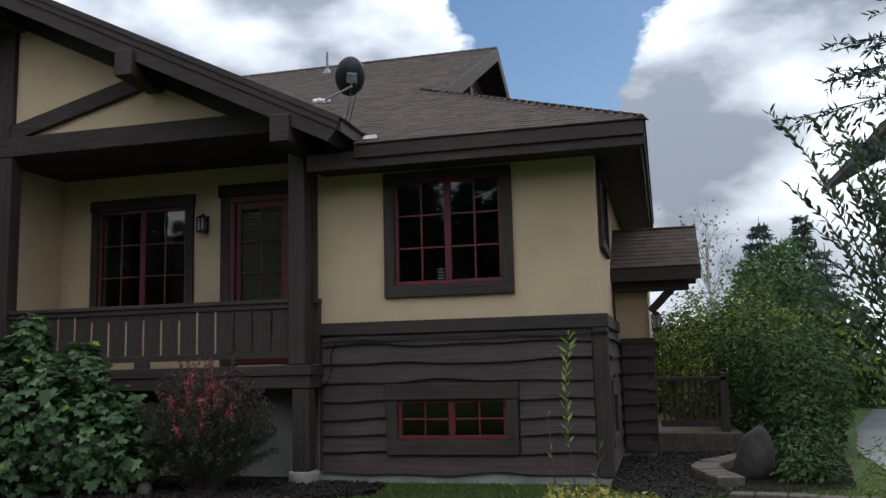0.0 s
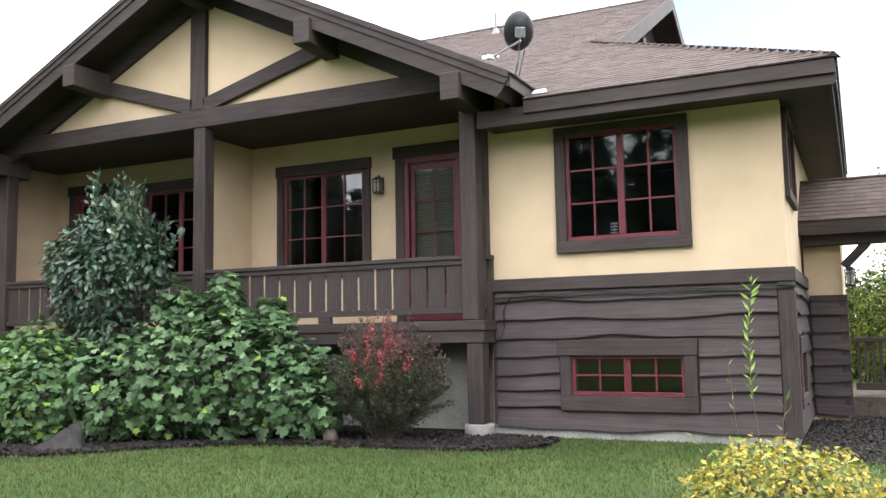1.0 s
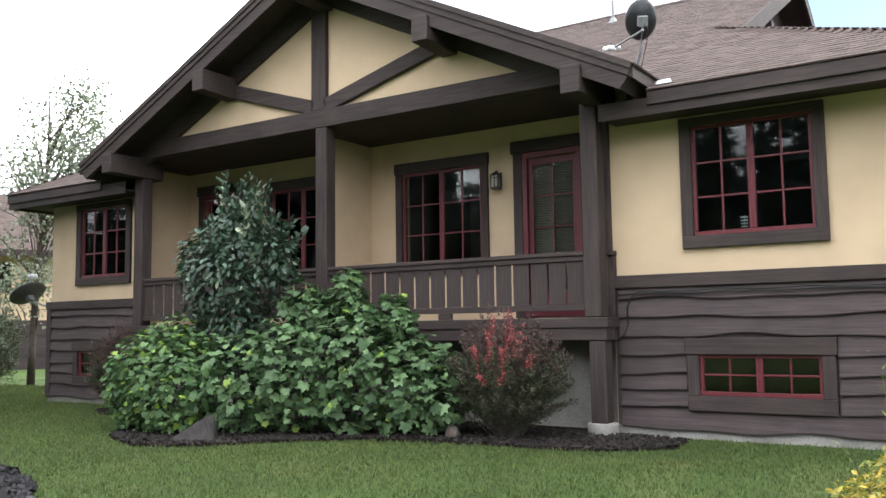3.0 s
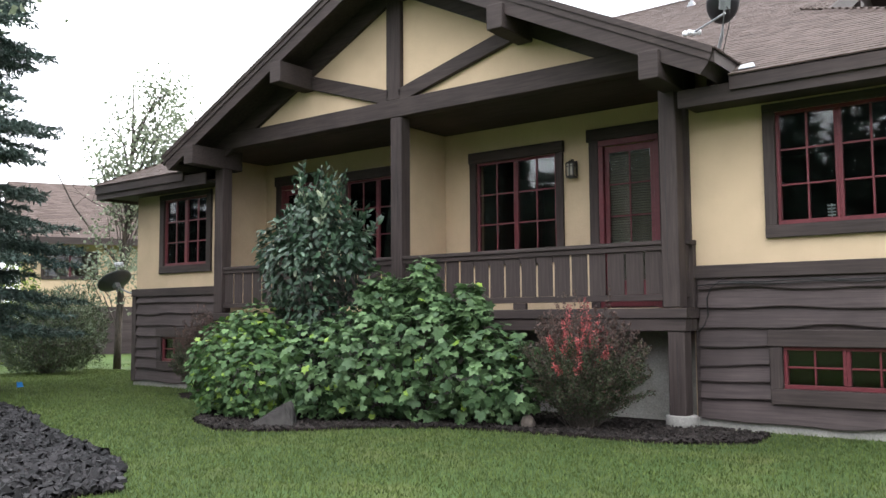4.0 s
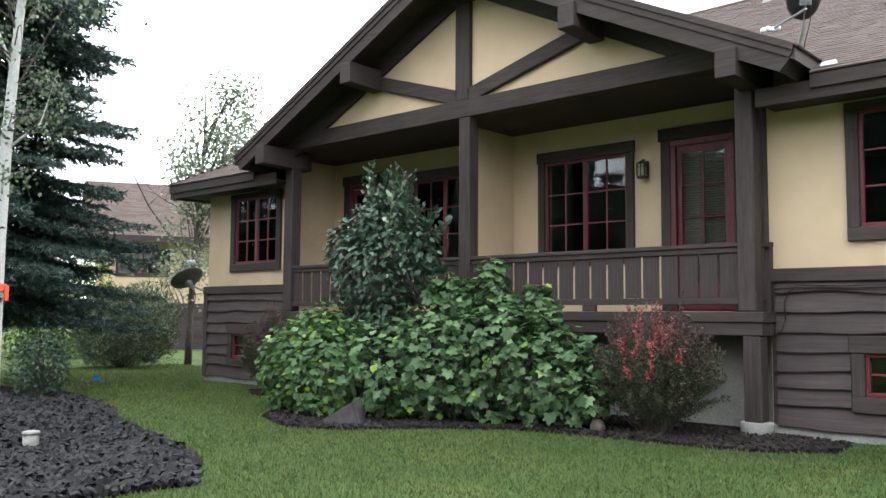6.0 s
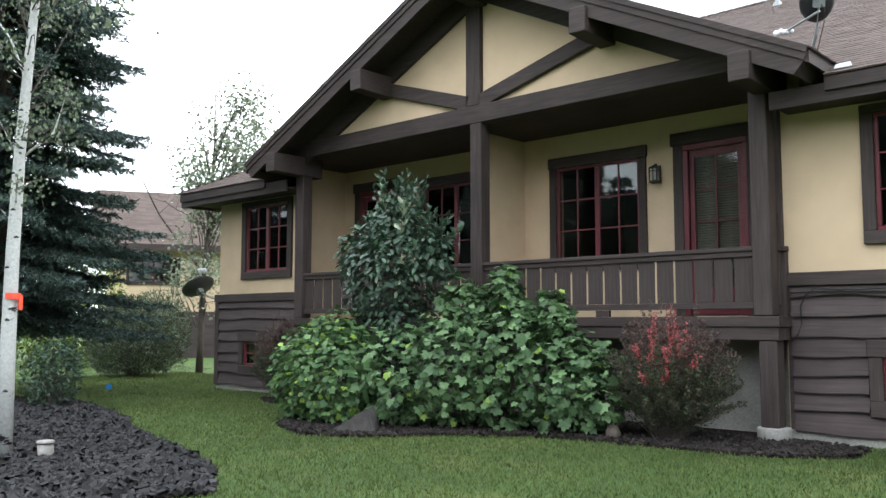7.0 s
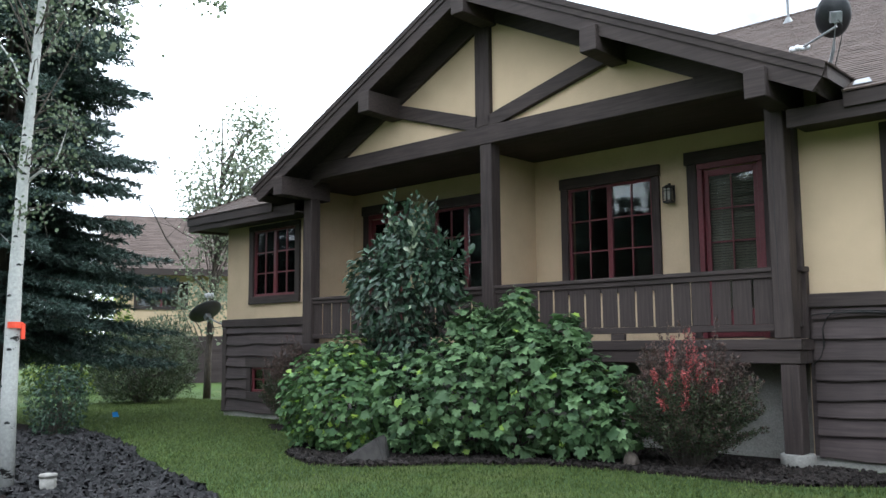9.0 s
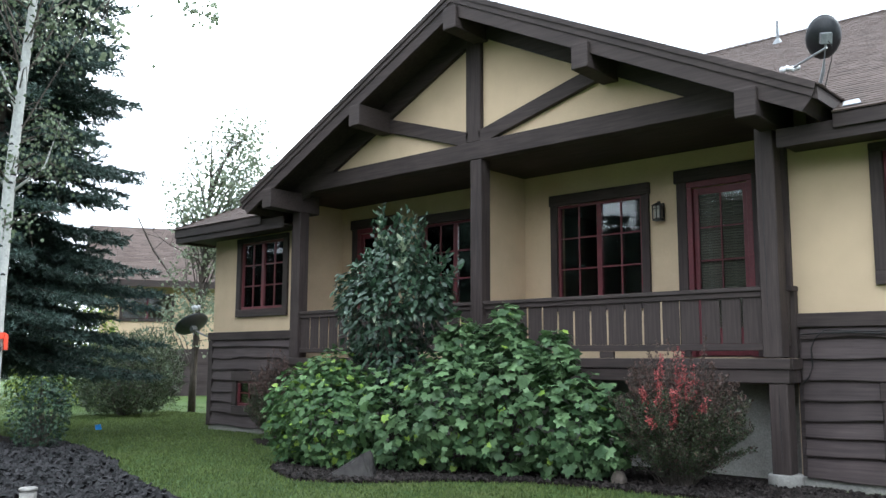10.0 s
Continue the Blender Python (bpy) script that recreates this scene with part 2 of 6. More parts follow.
ASPEN = leafy("aspen_leaf", (0.11, 0.145, 0.085), (0.27, 0.305, 0.205), 0.7)
BIRCH_LEAF = leafy("birch_leaf", (0.045, 0.070, 0.035), (0.13, 0.165, 0.095), 0.5)
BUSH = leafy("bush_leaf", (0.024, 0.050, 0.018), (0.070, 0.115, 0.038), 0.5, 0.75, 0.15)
# lit copy of BUSH: the hedges' sunlight is put into this yellower colour
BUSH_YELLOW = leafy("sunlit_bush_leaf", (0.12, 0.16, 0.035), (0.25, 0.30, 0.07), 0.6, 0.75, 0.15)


def birch_material():
    m, nt, b = material("birch_bark", 0.75, 0, 0.3)
    n, k, s = noise_of(nt, 6, 5, (1.2, 1.2, 5.0)), noise_of(nt, 3.2, 6, (1.0, 1.0, 2.4), rough=0.7), noise_of(nt, 30, 4)
    col = ramp_of(nt, s.outputs["Fac"], ((0.3, (0.33, 0.33, 0.315)), (0.7, (0.47, 0.465, 0.445)))).outputs[0]
    col = mixed(nt, col, (0.30, 0.28, 0.25, 1), ramp_of(nt, n.outputs["Fac"], ((0.64, (0, 0, 0)), (0.70, (0.5,) * 3))).outputs[0], "MIX")
    col = mixed(nt, col, (0.018, 0.016, 0.015, 1), ramp_of(nt, k.outputs["Fac"], ((0.615, (0, 0, 0)), (0.63, (1, 1, 1)))).outputs[0], "MIX")
    nt.links.new(col, b.inputs["Base Color"])
    bumped(nt, b, k.outputs["Fac"], 0.4, 0.01)
    return m


BIRCH = birch_material()


def pane_material():
    m = bpy.data.materials.new("window_glass")
    m.use_nodes = True
    nt = m.node_tree
    nt.nodes.clear()
    out, mx = nt.nodes.new("ShaderNodeOutputMaterial"), nt.nodes.new("ShaderNodeMixShader")
    tr, gl, fr = nt.nodes.new("ShaderNodeBsdfTransparent"), nt.nodes.new("ShaderNodeBsdfGlossy"), nt.nodes.new("ShaderNodeFresnel")
    tr.inputs["Color"].default_value, gl.inputs["Roughness"].default_value, fr.inputs["IOR"].default_value = (0.80, 0.83, 0.82, 1), 0.01, 1.5
    for s, d in ((fr.outputs[0], mx.inputs[0]), (tr.outputs[0], mx.inputs[1]), (gl.outputs[0], mx.inputs[2]), (mx.outputs[0], out.inputs["Surface"])):
        nt.links.new(s, d)
    return m


GLASS = pane_material()


# ---------------------------------------------------------------- builders
def mesh_of(name, bm, mat):
    me = bpy.data.meshes.new(name)
    bmesh.ops.recalc_face_normals(bm, faces=bm.faces)
    bm.to_mesh(me)
    bm.free()
    me.materials.append(mat)
    return me


def part(name, bm, mat, parent=None, label=""):
    ob = new(name, mesh_of(name, bm, mat) if isinstance(bm, bmesh.types.BMesh) else bm)
    if parent is not None:
        ob.parent = parent
    return tagged(ob, label)


def thing(name, label, category, group="", kind="", at=(0, 0, 0)):
    ob = new(name)
    ob.location = at
    return tagged(ob, label, category, group, kind)


def add_box(bm, x0, x1, y0, y1, z0, z1, bevel=0.0):
    vs = bmesh.ops.create_cube(bm, size=1.0)["verts"]
    bmesh.ops.scale(bm, vec=(x1 - x0, y1 - y0, z1 - z0), verts=vs)
    bmesh.ops.translate(bm, vec=((x0 + x1) / 2, (y0 + y1) / 2, (z0 + z1) / 2), verts=vs)
    if bevel:
        es = {e for v in vs for e in v.link_edges}
        bmesh.ops.bevel(bm, geom=list(es), offset=bevel, segments=1, affect="EDGES")
    return vs


def box(x0, x1, y0, y1, z0, z1, bevel=0.006):
    bm = bmesh.new()
    add_box(bm, x0, x1, y0, y1, z0, z1, bevel)
    return bm


def slab_mesh(name, loop, depth, mat):
    """A flat polygon given thickness along a vector."""
    bm = bmesh.new()
    vs = [bm.verts.new(p) for p in loop]
    f = bm.faces.new(vs)
    ext = bmesh.ops.extrude_face_region(bm, geom=[f])
    bmesh.ops.translate(bm, vec=depth, verts=[v for v in ext["geom"] if isinstance(v, bmesh.types.BMVert)])
    return mesh_of(name, bm, mat)


def beam(p, q, wide, high, bevel=0.008, up=(0, 0, 1)):
    """A squared timber from p to q."""
    p, q = Vector(p), Vector(q)
    d = q - p
    bm = box(0, d.length, -wide / 2, wide / 2, -high / 2, high / 2, bevel)
    x = d.normalized()
    y = Vector(up).cross(x).normalized()
    m = Matrix((x, y, x.cross(y))).transposed().to_4x4()
    bmesh.ops.transform(bm, matrix=Matrix.Translation(p) @ m, verts=bm.verts)
    return bm


def add_tube(bm, pts, radii, sides=8, cap=True):
    rings = []
    for i, p in enumerate(pts):
        p = Vector(p)
        d = (Vector(pts[min(i + 1, len(pts) - 1)]) - Vector(pts[max(i - 1, 0)])).normalized()
        u = d.orthogonal().normalized() if abs(d.z) < 0.9 else Vector((1, 0, 0)).cross(d).normalized()
        v = d.cross(u)
        rings.append([bm.verts.new(p + float(radii[i]) * (math.cos(2 * math.pi * k / sides) * u + math.sin(2 * math.pi * k / sides) * v)) for k in range(sides)])
    for a, b in zip(rings, rings[1:]):
        for k in range(sides):
            bm.faces.new((a[k], a[(k + 1) % sides], b[(k + 1) % sides], b[k]))
    if cap:
        bm.faces.new(rings[0][::-1])
        bm.faces.new(rings[-1])


def tube(pts, radii, sides=8):
    bm = bmesh.new()
    add_tube(bm, pts, radii, sides)
    return bm


def smooth(ob):
    for p in ob.data.polygons:
        p.use_smooth = True
    return ob


LEAF = {
    "oval": (np.array([(0, 0, 0), (0.26, 0.32, 0.07), (0.20, 0.72, 0.05), (0, 1, -0.06), (-0.20, 0.72, 0.05), (-0.26, 0.32, 0.07)]), [(0, 1, 2, 3), (0, 3, 4, 5)]),
    "slim": (np.array([(0, 0, 0), (0.11, 0.4, 0.03), (0, 1, -0.05), (-0.11, 0.4, 0.03)]), [(0, 1, 2), (0, 2, 3)]),
    "leafy_lance": (np.array([(0, 0, 0), (0.17, 0.35, 0.05), (0.15, 0.65, 0.03), (0, 1, -0.05), (-0.15, 0.65, 0.03), (-0.17, 0.35, 0.05)]), [(0, 1, 2, 3), (0, 3, 4, 5)]),
    "round": (np.array([(0, 0, 0), (0.38, 0.22, 0.04), (0.36, 0.66, 0.03), (0, 1, 0), (-0.36, 0.66, 0.03), (-0.38, 0.22, 0.04)]), [(0, 1, 2, 3), (0, 3, 4, 5)]),
    "maple": (np.array([(0, 0.12, 0.02), (0.26, -0.04, 0.03), (0.52, 0.16, -0.02), (0.36, 0.37, 0.03), (0.49, 0.68, -0.04), (0.215, 0.68, 0.03), (0, 1.0, -0.06),
                        (-0.215, 0.68, 0.03), (-0.49, 0.68, -0.04), (-0.36, 0.37, 0.03), (-0.52, 0.16, -0.02), (-0.26, -0.04, 0.03)]),
              [(0, 1, 2, 3), (0, 3, 4, 5), (0, 5, 6), (0, 6, 7), (0, 7, 8, 9), (0, 9, 10, 11)]),
    "needle": (np.array([(-0.035, 0, 0), (0.035, 0, 0), (0, 1, 0)]), [(0, 1, 2)]),
}


def leaves_mesh(name, places, ways, ups, sizes, shape, mat):
    """One mesh of many leaves: where each starts, which way its tip points, which way its face looks, how long it is."""
    base, faces = LEAF[shape]
    y = ways / np.linalg.norm(ways, axis=1)[:, None]
    x = np.cross(y, ups)
    x /= np.linalg.norm(x, axis=1)[:, None] + 1e-9
    z = np.cross(x, y)
    s = np.asarray(sizes)[:, None, None]
    co = places[:, None] + s * (base[None, :, :1] * x[:, None] + base[None, :, 1:2] * y[:, None] + base[None, :, 2:] * z[:, None])
    k, n = len(base), len(places)
    loops = np.concatenate([np.array(f) for f in faces])
    lens = np.array([len(f) for f in faces])
    me = bpy.data.meshes.new(name)
    me.vertices.add(n * k)
    me.vertices.foreach_set("co", co.astype(np.float32).ravel())
    idx = (np.arange(n)[:, None] * k + loops[None]).ravel()
    me.loops.add(len(idx))
    me.loops.foreach_set("vertex_index", idx.astype(np.int32))
    tot = np.tile(lens, n)
    me.polygons.add(len(tot))
    me.polygons.foreach_set("loop_start", np.concatenate([[0], np.cumsum(tot)[:-1]]).astype(np.int32))
    me.update(calc_edges=True)
    me.materials.append(mat)
    return me


def unit(rng, n):
    v = rng.normal(size=(n, 3))
    return v / np.linalg.norm(v, axis=1)[:, None]


def mound_points(rng, n, lobes, shell=0.35):
    """Points near the outside of several overlapping ellipsoids (centre and radii), with their outward ways; those deep inside another are dropped."""
    lobes = np.array(lobes, float)
    area = (lobes[:, 3] * lobes[:, 4] + lobes[:, 4] * lobes[:, 5] + lobes[:, 3] * lobes[:, 5]) + 0.25
    pick = rng.choice(len(lobes), n * 2, p=area / area.sum())
    d = unit(rng, n * 2)
    lump = np.array([noise.noise(Vector(v) * 2.6 + Vector((k, 0, 0))) for v, k in zip(d, pick)])
    r = (1 - shell * rng.random(n * 2) ** 2) * (1 + 0.22 * lump)
    p = lobes[pick, :3] + d * lobes[pick, 3:] * r[:, None]
    deep = np.zeros(n * 2, bool)
    for i, l in enumerate(lobes):
        deep |= (pick != i) & ((((p - l[:3]) / l[3:]) ** 2).sum(1) < 0.55)
    w = d / lobes[pick, 3:]
    w /= np.linalg.norm(w, axis=1)[:, None]
    return p[~deep][:n], w[~deep][:n]


# ---------------------------------------------------------------- ground
GZ = -0.24                            # level of the lawn at the house
MID = -9.0                            # the middle of the porch gable


def ground_mesh():
    bm = bmesh.new()
    xs = sorted({-900, -300, -120, -60, 60, 120, 300, 900} | set(range(-40, 41, 4)))
    ys = sorted({-900, -300, -120, -50, 60, 120, 300, 900} | set(range(-28, 45, 4)))
    grid = [[bm.verts.new((x, y, GZ)) for x in xs] for y in ys]
    for r0, r1 in zip(grid, grid[1:]):
        for i in range(len(xs) - 1):
            bm.faces.new((r0[i], r0[i + 1], r1[i + 1], r1[i]))
    return mesh_of("ground", bm, LAWN)


tagged(new("ground", ground_mesh()), "short mown green lawn with pale dry patches", "lawn", kind="structure")

# ---------------------------------------------------------------- the house
house = thing("house", "tan stucco and dark brown timber duplex with a gabled porch", "house")
YB = 1.37                             # back wall of the porch
SLOPE, EAVE_Y, EAVE_Z, EAVE_X = 0.5, -0.69, 4.40, 0.68
RIDGE_Y, RIDGE_Z = 8.5, EAVE_Z + SLOPE * (8.5 - EAVE_Y)
LEFT_X = -17.48                       # left corner of the walls
HALF = -8.75                          # the middle of the main roof


def wall_mesh(name, u0, u1, z0, z1, d0, d1, holes, mat, axis="x"):
    """An upright wall from u0 to u1 with its thickness from d0 to d1; holes are (u0, u1, z0, z1) and go right through."""
    us = sorted({u0, u1, *[h[0] for h in holes], *[h[1] for h in holes]})
    zs = sorted({z0, z1, *[h[2] for h in holes], *[h[3] for h in holes]})
    solid = lambda i, k: 0 <= i < len(us) - 1 and 0 <= k < len(zs) - 1 and not any(
        h[0] - 1e-6 < (us[i] + us[i + 1]) / 2 < h[1] and h[2] < (zs[k] + zs[k + 1]) / 2 < h[3] for h in holes)
    bm = bmesh.new()
    place = (lambda u, d, z: (u, d, z)) if axis == "x" else (lambda u, d, z: (d, u, z))
    quad = lambda *ps: bm.faces.new([bm.verts.new(place(*p)) for p in ps])
    for i in range(len(us) - 1):
        for k in range(len(zs) - 1):
            if not solid(i, k):
                continue
            a, b, c, e = us[i], us[i + 1], zs[k], zs[k + 1]
            quad((a, d0, c), (b, d0, c), (b, d0, e), (a, d0, e))
            quad((a, d1, c), (a, d1, e), (b, d1, e), (b, d1, c))
            if not solid(i - 1, k):
                quad((a, d0, c), (a, d0, e), (a, d1, e), (a, d1, c))
            if not solid(i + 1, k):
                quad((b, d0, c), (b, d1, c), (b, d1, e), (b, d0, e))
            if not solid(i, k - 1):
                quad((a, d0, c), (a, d1, c), (b, d1, c), (b, d0, c))
            if not solid(i, k + 1):
                quad((a, d0, e), (b, d0, e), (b, d1, e), (a, d1, e))
    bmesh.ops.remove_doubles(bm, verts=bm.verts, dist=1e-5)
    return mesh_of(name, bm, mat)


# openings: u0, u1, z0, z1
BIG = (-2.84, -1.30, 2.47, 3.97)
LOW = (-2.83, -1.31, 0.34, 0.88)
BIG_L = (-16.39, -14.84, 2.47, 3.97)
LOW_L = (-16.38, -14.86, 0.34, 0.88)
W2 = (-8.66, -6.96, 2.36, 4.12)
DOOR = (-6.08, -5.12, 1.42, 4.12)
DOOR_L = (-13.93, -12.95, 1.42, 4.12)
W2_L = (-11.98, -10.30, 2.36, 4.12)
SIDE_WIN = (0.35, 1.65, 3.02, 3.97)
SIDE_LOW = (0.25, 1.30, 0.34, 0.88)

part("wall", wall_mesh("wall", -4.02, 0.0, GZ, 4.30, 0.0, 0.2, [BIG, LOW], STUCCO), None, house)
part("wall", wall_mesh("wall", LEFT_X, -14.55, GZ, 4.30, 0.0, 0.2, [BIG_L, LOW_L], STUCCO), None, house)
part("wall", wall_mesh("wall", -14.55, -3.82, GZ, 4.75, YB, YB + 0.2, [W2, DOOR, DOOR_L, W2_L], STUCCO), None, house)
part("wall", wall_mesh("wall", 0.2, YB, GZ, 4.75, -4.02, -3.82, [], STUCCO, "y"), None, house)
part("wall", wall_mesh("wall", 0.2, YB, GZ, 4.75, -14.75, -14.55, [], STUCCO, "y"), None, house)
part("wall", wall_mesh("wall", 0.2, 16.0, GZ, 4.30, -0.2, 0.0, [SIDE_WIN, SIDE_LOW], STUCCO, "y"), None, house)
part("wall", wall_mesh("wall", 0.2, 16.0, GZ, 4.30, LEFT_X, LEFT_X + 0.2, [], STUCCO, "y"), None, house)
part("wall", wall_mesh("wall", LEFT_X, 0.0, GZ, 4.30, 16.0, 16.2, [], STUCCO), None, house)
part("dividing_wall", box(-9.66, -9.40, 0.14, YB - 0.002, 1.40, 4.735, 0.01), STUCCO, house, "stucco wing wall between the two porches")
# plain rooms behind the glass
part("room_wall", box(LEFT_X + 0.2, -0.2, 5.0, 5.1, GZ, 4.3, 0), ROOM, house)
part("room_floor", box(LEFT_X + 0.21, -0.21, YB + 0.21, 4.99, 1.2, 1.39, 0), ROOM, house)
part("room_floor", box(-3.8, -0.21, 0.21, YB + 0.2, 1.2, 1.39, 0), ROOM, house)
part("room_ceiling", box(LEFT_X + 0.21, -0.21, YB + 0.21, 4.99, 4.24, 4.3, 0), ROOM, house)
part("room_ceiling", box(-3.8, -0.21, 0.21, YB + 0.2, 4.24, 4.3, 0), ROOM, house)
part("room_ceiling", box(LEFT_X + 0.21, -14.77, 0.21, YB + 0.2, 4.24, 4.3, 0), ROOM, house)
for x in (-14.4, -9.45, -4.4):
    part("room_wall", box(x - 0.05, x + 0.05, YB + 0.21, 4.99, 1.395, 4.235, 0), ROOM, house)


# ---- roof
def under(points, low=0.03, thick=0.12):
    return slab_mesh("roof_deck", [(x, y, z - low) for x, y, z in points], (0, 0, -thick), TIMBER_X)


def shingle_mesh(name, start, across, uphill, top, lo, hi, rng, step=0.145, tab=0.2):
    """Courses of tabs on a slope: start is the eave's origin; lo(v) and hi(v) bound each course along it at v metres in plan."""
    across, uphill = np.array(across, float), np.array(uphill, float)
    run = np.linalg.norm(uphill[:2])
    nrm = np.cross(across, uphill)
    nrm /= np.linalg.norm(nrm)
    nrm *= np.sign(nrm[2])
    v, co, fa = -0.03, [], []
    n = 0
    dv = step / np.linalg.norm(uphill) * run
    while v < top:
        a, b = lo(v), hi(v)
        u = a - tab * rng.random()
        while u < b:
            e = u + tab * (0.55 + 0.8 * rng.random())
            s, t = max(u, a), min(e, b) - 0.004
            if t - s > 0.02:
                vt = min(v + dv * 1.15, top + 0.02)
                lift = 0.008 + 0.005 * rng.random()
                base = np.array(start) + across * s + uphill * (v / run)
                wide, up = across * (t - s), uphill * ((vt - v) / run)
                p = [base + nrm * lift, base + wide + nrm * lift, base + wide + up + nrm * 0.004, base + up + nrm * 0.004, base - nrm * 0.01, base + wide - nrm * 0.01]
                co += p
                fa += [(n, n + 1, n + 2, n + 3), (n + 4, n + 5, n + 1, n), (n + 5, n + 2, n + 1), (n + 4, n, n + 3)]
                n += 6
            u = e
        v += dv
    me = bpy.data.meshes.new(name)
    me.from_pydata([tuple(c) for c in co], [], fa)
    me.materials.append(SHINGLE)
    return me


PORCH_Z, PORCH_S, PORCH_X, RAKE_Y = 7.47, 0.489, 5.80, -1.18
valley = lambda off: EAVE_Y + (PORCH_Z - PORCH_S * off - EAVE_Z) / SLOPE       # where the porch roof meets the main slope
GABLE_X = -2.8                                                                 # rake of the high gable
HIP_Y = EAVE_Y + (EAVE_X - GABLE_X)
rng = np.random.default_rng(3)
roof = part("roof", slab_mesh("roof", [(LEFT_X + 0.4, 15.9, 4.32), (-0.4, 15.9, 4.32), (-0.4, 5.3, 4.32), (LEFT_X + 0.4, 5.3, 4.32)], (0, 0, 0.06), TIMBER_X), None, house,
            "brown composition shingle roof with hips and gables")
mirror = lambda x: 2 * HALF - x
PEND = MID + PORCH_X                  # low end of the porch roof
zf = lambda y: EAVE_Z + SLOPE * (y - EAVE_Y)
for flip in (False, True):
    X = mirror if flip else (lambda x: x)
    PX = (lambda x: 2 * MID - x) if flip else (lambda x: x)
    skew = (HALF - MID) * (-1 if flip else 1)
    pend = X(PX(PEND)) + 0.001
    # the main slope, from the porch's low end to the hip
    ex, gx = EAVE_X, GABLE_X
    front = [(pend, EAVE_Y), (ex, EAVE_Y), (gx, HIP_Y), (gx, RIDGE_Y), (HALF, RIDGE_Y), (HALF, valley(0)), (pend, valley(PORCH_X))]
    part("roof_deck", under([(X(x), y, zf(y)) for x, y in front]), None, roof)
    part("roof_deck", under([(X(ex), EAVE_Y, EAVE_Z), (X(ex), 17.0, EAVE_Z), (X(gx - 0.5), 17.0, EAVE_Z + SLOPE * (ex - gx + 0.5)),
                             (X(gx - 0.5), HIP_Y + 0.5, EAVE_Z + SLOPE * (ex - gx + 0.5))]), None, roof)
    part("roof_deck", under([(X(gx), RIDGE_Y, RIDGE_Z), (HALF, RIDGE_Y, RIDGE_Z), (HALF, 17.0, RIDGE_Z - SLOPE * (17 - RIDGE_Y)), (X(gx), 17.0, RIDGE_Z - SLOPE * (17 - RIDGE_Y))]), None, roof)
    porch = [(MID, RAKE_Y), (MID + PORCH_X, RAKE_Y), (MID + PORCH_X, valley(PORCH_X)), (MID, valley(0))]
    part("roof_deck", under([(PX(x), y, PORCH_Z - PORCH_S * (x - MID)) for x, y in porch], 0.03, 0.16), None, roof)

    s = -1 if flip else 1
    lo = lambda v: max(min((PORCH_Z - EAVE_Z - SLOPE * v) / PORCH_S, PORCH_X) - skew, 0.0)
    hi = lambda v: (ex - v - HALF) if v < HIP_Y - EAVE_Y else gx - HALF
    sh = shingle_mesh("shingles", (HALF, EAVE_Y, EAVE_Z), (s, 0, 0), (0, 1, SLOPE), RIDGE_Y - EAVE_Y, lo, hi, rng)
    tagged(part("shingles", sh, None, roof), kind="stuff")
    sh = shingle_mesh("shingles", (X(ex), EAVE_Y, EAVE_Z), (0, 1, 0), (-s, 0, SLOPE), ex - gx + 0.5, lambda v: v, lambda v: 9.0, rng)
    tagged(part("shingles", sh, None, roof), kind="stuff")
    sh = shingle_mesh("shingles", (PX(PEND), RAKE_Y, PORCH_Z - PORCH_S * PORCH_X), (0, 1, 0), (-s, 0, PORCH_S), PORCH_X,
                      lambda v: -0.04, lambda v: valley(PORCH_X - v) - RAKE_Y + 0.02, rng)
    tagged(part("shingles", sh, None, roof), kind="stuff")
    # ridge and hip caps
    for p, q in (((ex, EAVE_Y, EAVE_Z + 0.02), (gx, HIP_Y, zf(HIP_Y) + 0.02)), ((gx, RIDGE_Y, RIDGE_Z + 0.02), (HALF, RIDGE_Y, RIDGE_Z + 0.02))):
        p, q = Vector((X(p[0]), *p[1:])), Vector((X(q[0]), *q[1:]))
        k = int((q - p).length / 0.2)
        bm = bmesh.new()
        for i in range(k):
            a, b = p.lerp(q, i / k), p.lerp(q, (i + 1.15) / k)
            d = (q - p).normalized()
            side = d.cross(Vector((0, 0, 1))).normalized() * 0.12
            drop = Vector((0, 0, -0.045))
            pts = [a + side + drop, a + Vector((0, 0, 0.03)), a - side + drop, b + side + drop - Vector((0, 0, 0.012)), b + Vector((0, 0, 0.014)), b - side + drop - Vector((0, 0, 0.012))]
            vs = [bm.verts.new(c) for c in pts]
            bm.faces.new((vs[0], vs[1], vs[4], vs[3]))
            bm.faces.new((vs[1], vs[2], vs[5], vs[4]))
        tagged(part("ridge_cap", bm, SHINGLE, roof), kind="stuff")
    # eave boards, in two steps, and the flat soffit behind them
    a, b = sorted((PX(PEND + 0.002), X(ex)))
    part("fascia", box(a, b, EAVE_Y - 0.01, EAVE_Y + 0.03, 4.19, 4.365, 0.004), TIMBER_X, roof)
    a, b = sorted((PX(MID + 5.09), X(ex)))
    part("fascia", box(a, b, EAVE_Y + 0.03, EAVE_Y + 0.07, 4.06, 4.30, 0.004), TIMBER_X, roof)
    part("soffit", box(a, b, EAVE_Y + 0.07, 0.0, 4.12, 4.15, 0), TIMBER_X, roof)
    a, b = sorted((X(ex - 0.035), X(ex + 0.01)))
    part("fascia", box(a, b, EAVE_Y + 0.035, 17.0, 4.19, 4.365, 0.004), TIMBER_X, roof)
    a, b = sorted((X(ex - 0.075), X(ex - 0.037)))
